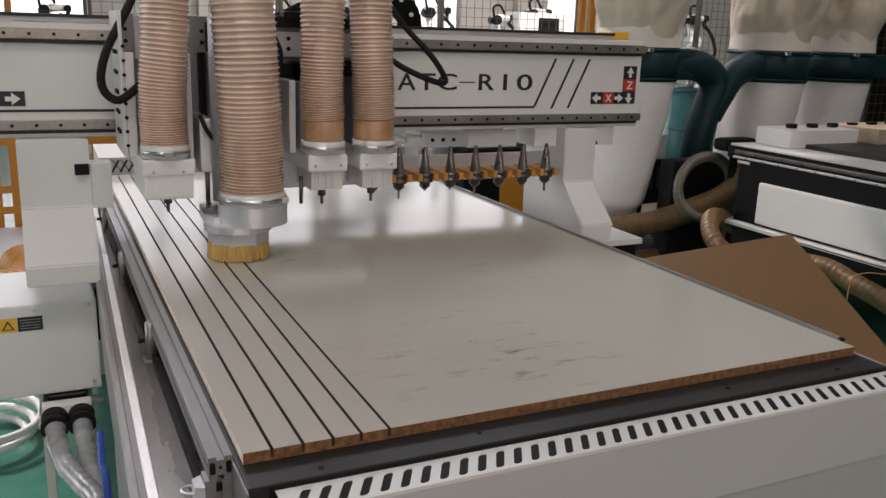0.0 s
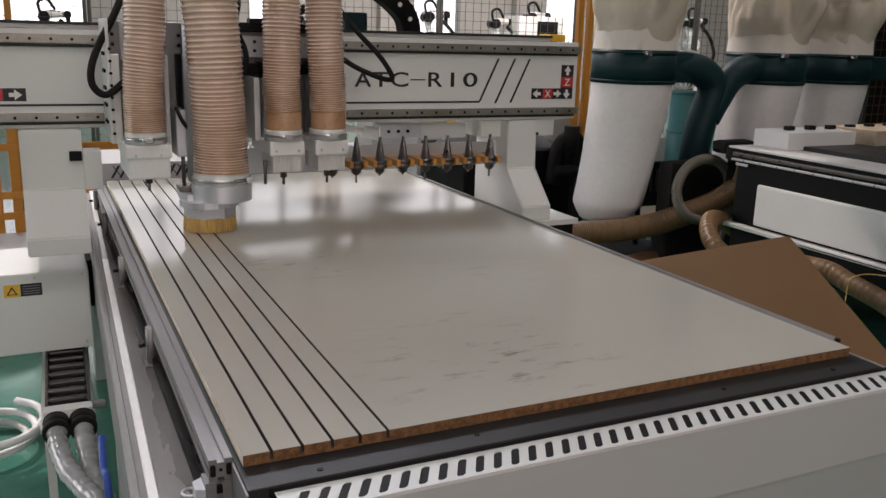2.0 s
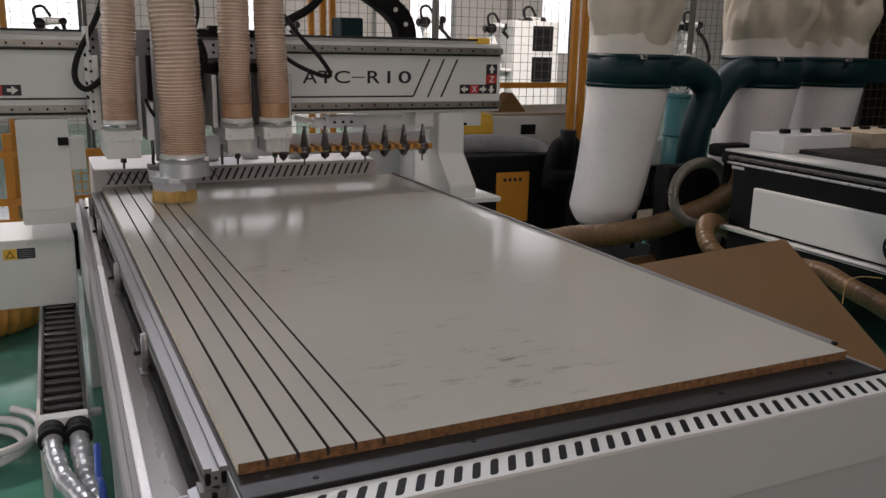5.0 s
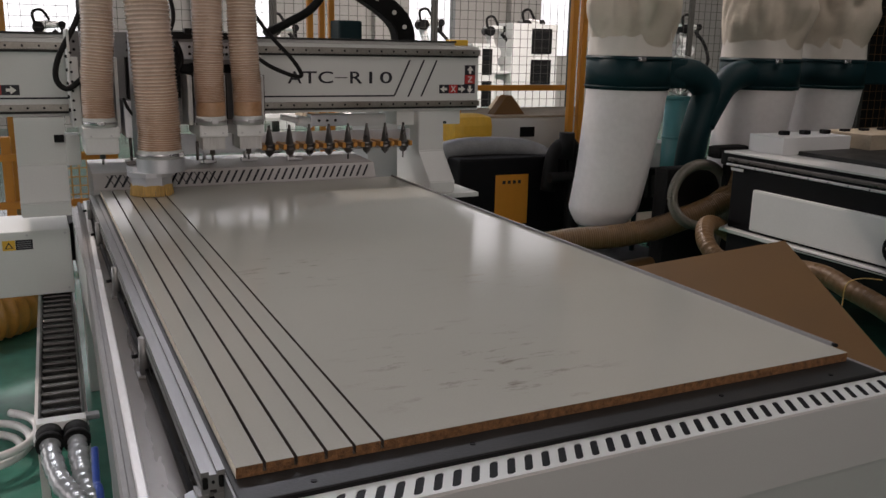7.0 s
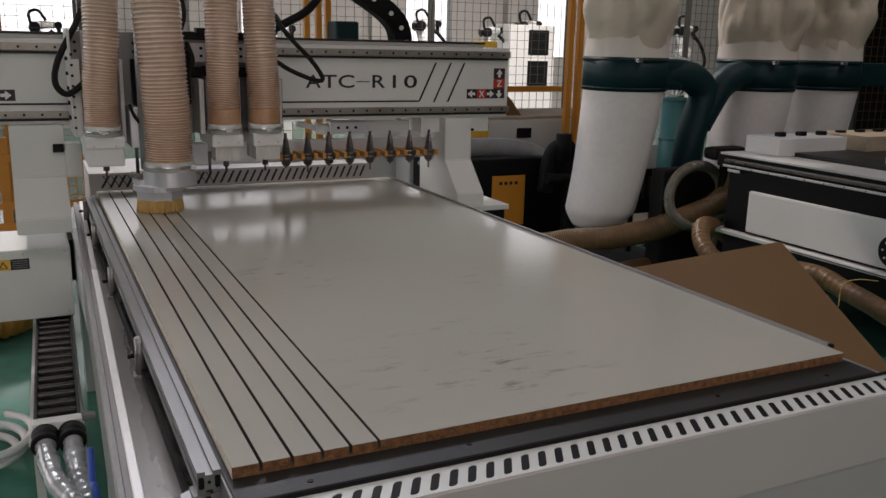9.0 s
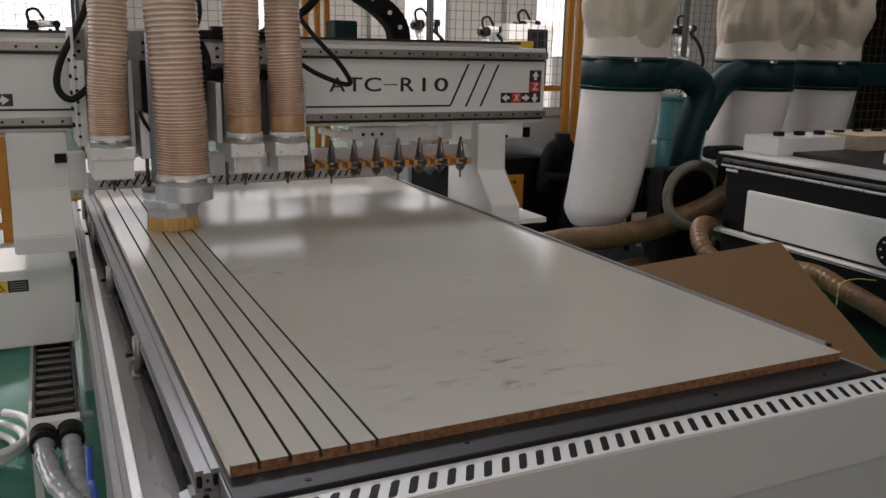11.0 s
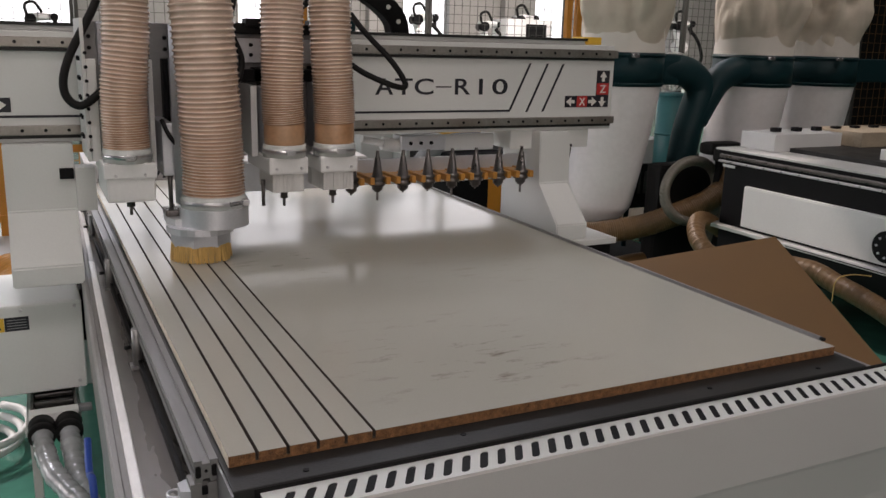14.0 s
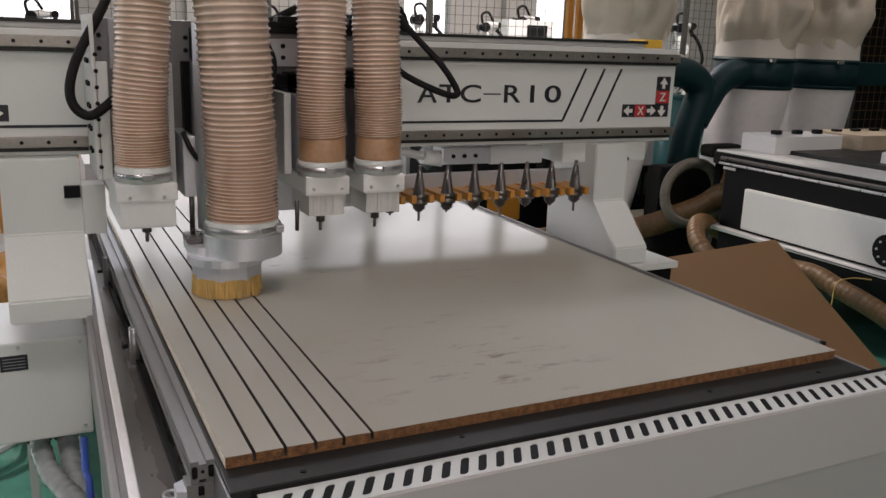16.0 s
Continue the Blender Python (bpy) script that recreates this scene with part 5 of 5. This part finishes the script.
def drag_chain():
    t = thing("overhead_cable_chain", "thick black cable chain arched over a pale machine", "cable chain", (2.3, 6.0, 0))
    line = curve_points([(-0.35, 0, 2.05), (0.0, 0, 1.90), (0.28, 0, 1.74), (0.44, 0, 1.58), (0.48, 0, 1.36)], 17)
    bm = B()
    box(bm, -0.05, 0.05, -0.08, 0.08, -0.085, 0.085, 0.012)
    me = mesh_of("chain_link", bm, BLACK)
    bm = B()
    cyl(bm, (0, -0.081, 0.0), (0, -0.088, 0.0), 0.02, seg=10)
    pin = mesh_of("pin", bm, WHITEINK)
    for k, (a, b) in enumerate(zip(line, line[1:])):
        o = part("chain_link", me, BLACK, t)
        o.matrix_basis = Matrix.Translation(a) @ (b - a).to_track_quat("X", "Z").to_matrix().to_4x4()
        if k % 3 == 1:
            part("pin", pin, WHITEINK, o)
    boxpart("stand", PAINT2, t, 0.1, 0.6, -0.1, 0.3, 0.001, 1.38, 0.01)
    bm = B()
    tube(bm, curve_points([(-0.75, 0, 1.48), (-0.55, 0, 1.58), (-0.35, 0, 1.70), (-0.15, 0, 1.95)], 16), 0.035, 10)
    part("thick_cable", bm, RUBBER, t)
    boxpart("green_box", TEAL, t, 0.0, 0.22, 0.35, 0.6, 1.44, 1.62, 0.02)
    boxpart("cross_shelf", PAINT2, t, -0.9, 0.6, 0.3, 0.7, 1.38, 1.43, 0.01)
    for x in (-0.85, 0.5):
        boxpart("shelf_post", PAINT2, t, x, x + 0.05, 0.4, 0.45, 0.0, 1.379, 0.002)


drag_chain()


def control_cabinet(x, y, w, h, label):
    t = thing("control_cabinet", label, "cabinet", (x, y, 0))
    boxpart("body", PALE, t, 0, w, 0, 0.5, 0.0, h, 0.01)
    for z in (h - 0.50, h - 1.02):
        v = boxpart("vent", BLACK, t, w * 0.42, w * 0.86, -0.012, 0.0, z, z + 0.42, 0.004)
        for k in range(5):
            boxpart("slat", RUBBER, v, w * 0.44, w * 0.84, -0.018, -0.0125, z + 0.04 + k * 0.075, z + 0.07 + k * 0.075, 0)


control_cabinet(7.25, 11.9, 0.92, 1.80, "pale control cabinet with black vents")
control_cabinet(6.35, 11.6, 0.42, 1.45, "small pale cabinet with black vents")


def low_table(x, y):
    t = thing("work_bench", "low pale bench with a timber pyramid on it", "bench", (x, y, 0))
    boxpart("top", PALE, t, -0.9, 0.9, 0, 0.6, 0.50, 0.54, 0.004)
    for dx in (-0.85, 0.78):
        boxpart("leg", PAINT2, t, dx, dx + 0.07, 0.05, 0.55, 0, 0.5, 0.003)
    bm = B()
    prism(bm, [(-0.26, 0.541), (0.26, 0.541), (0.04, 0.80), (-0.04, 0.80)], "y", 0.1, 0.4)
    part("timber_wedge", bm, WOOD, t)


low_table(5.2, 8.2)
low_table(3.0, 9.0)


def orange_rail():
    t = thing("safety_rail", "orange horizontal safety rail between the posts", "rail", (0, 0, 0))
    boxpart("bar", ORANGE, t, 3.3, 4.48, 6.0, 6.05, 1.02, 1.07, 0.004)
    boxpart("upright", ORANGE, t, 3.3, 3.35, 6.0, 6.05, 0, 1.019, 0.004)


orange_rail()


def drum():
    t = thing("drum", "teal drum with a white wire basket", "drum", (4.68, 4.6, 0))
    bm = B()
    cyl(bm, (0, 0, 0), (0, 0, 1.05), 0.11, seg=28)
    for z in (0.35, 0.7, 1.02):
        cyl(bm, (0, 0, z), (0, 0, z + 0.02), 0.116, seg=28)
    part("body", bm, TABLE_GREEN, t)
    for k in range(8):
        a = k * math.pi / 8
        bm = B()
        tube(bm, [(0.16 * math.cos(a) * math.cos(q), 0.16 * math.sin(a) * math.cos(q), 1.22 + 0.16 * math.sin(q)) for q in [j * math.pi / 10 for j in range(21)]], 0.005, 6, cap=False)
        part("basket_wire", bm, WHITEINK, t)


drum()


# ---- motion ----
def motions():
    ys = [(0, 1.490), (0.5, 1.592), (1, 1.692), (1.5, 1.791), (2, 1.889), (2.5, 1.989), (3, 2.090), (3.5, 2.193), (4, 2.295), (4.5, 2.396), (5, 2.497), (5.5, 2.598), (5.9, 2.678), (6.1, 2.706), (6.2, 2.708),
          (7.05, 2.708), (7.2, 2.692), (7.5, 2.640), (8, 2.556), (8.5, 2.469), (9, 2.382), (9.5, 2.300), (10, 2.219), (10.5, 2.137), (11, 2.056), (11.5, 1.974), (12, 1.890), (12.5, 1.810), (13, 1.726),
          (13.5, 1.637), (14, 1.559), (14.5, 1.476), (15, 1.392), (15.5, 1.307), (16, 1.222)]
    walk(GANTRY, [(t, pose(0, y, 0)) for t, y in ys])
    walk(CARRIAGE, [(t, pose(x, 0, 0)) for t, x in ((0, 0.2225), (6.35, 0.2225), (6.5, 0.214), (6.85, 0.183), (7.0, 0.1745), (7.1, 0.1740), (16, 0.1735))])


motions()
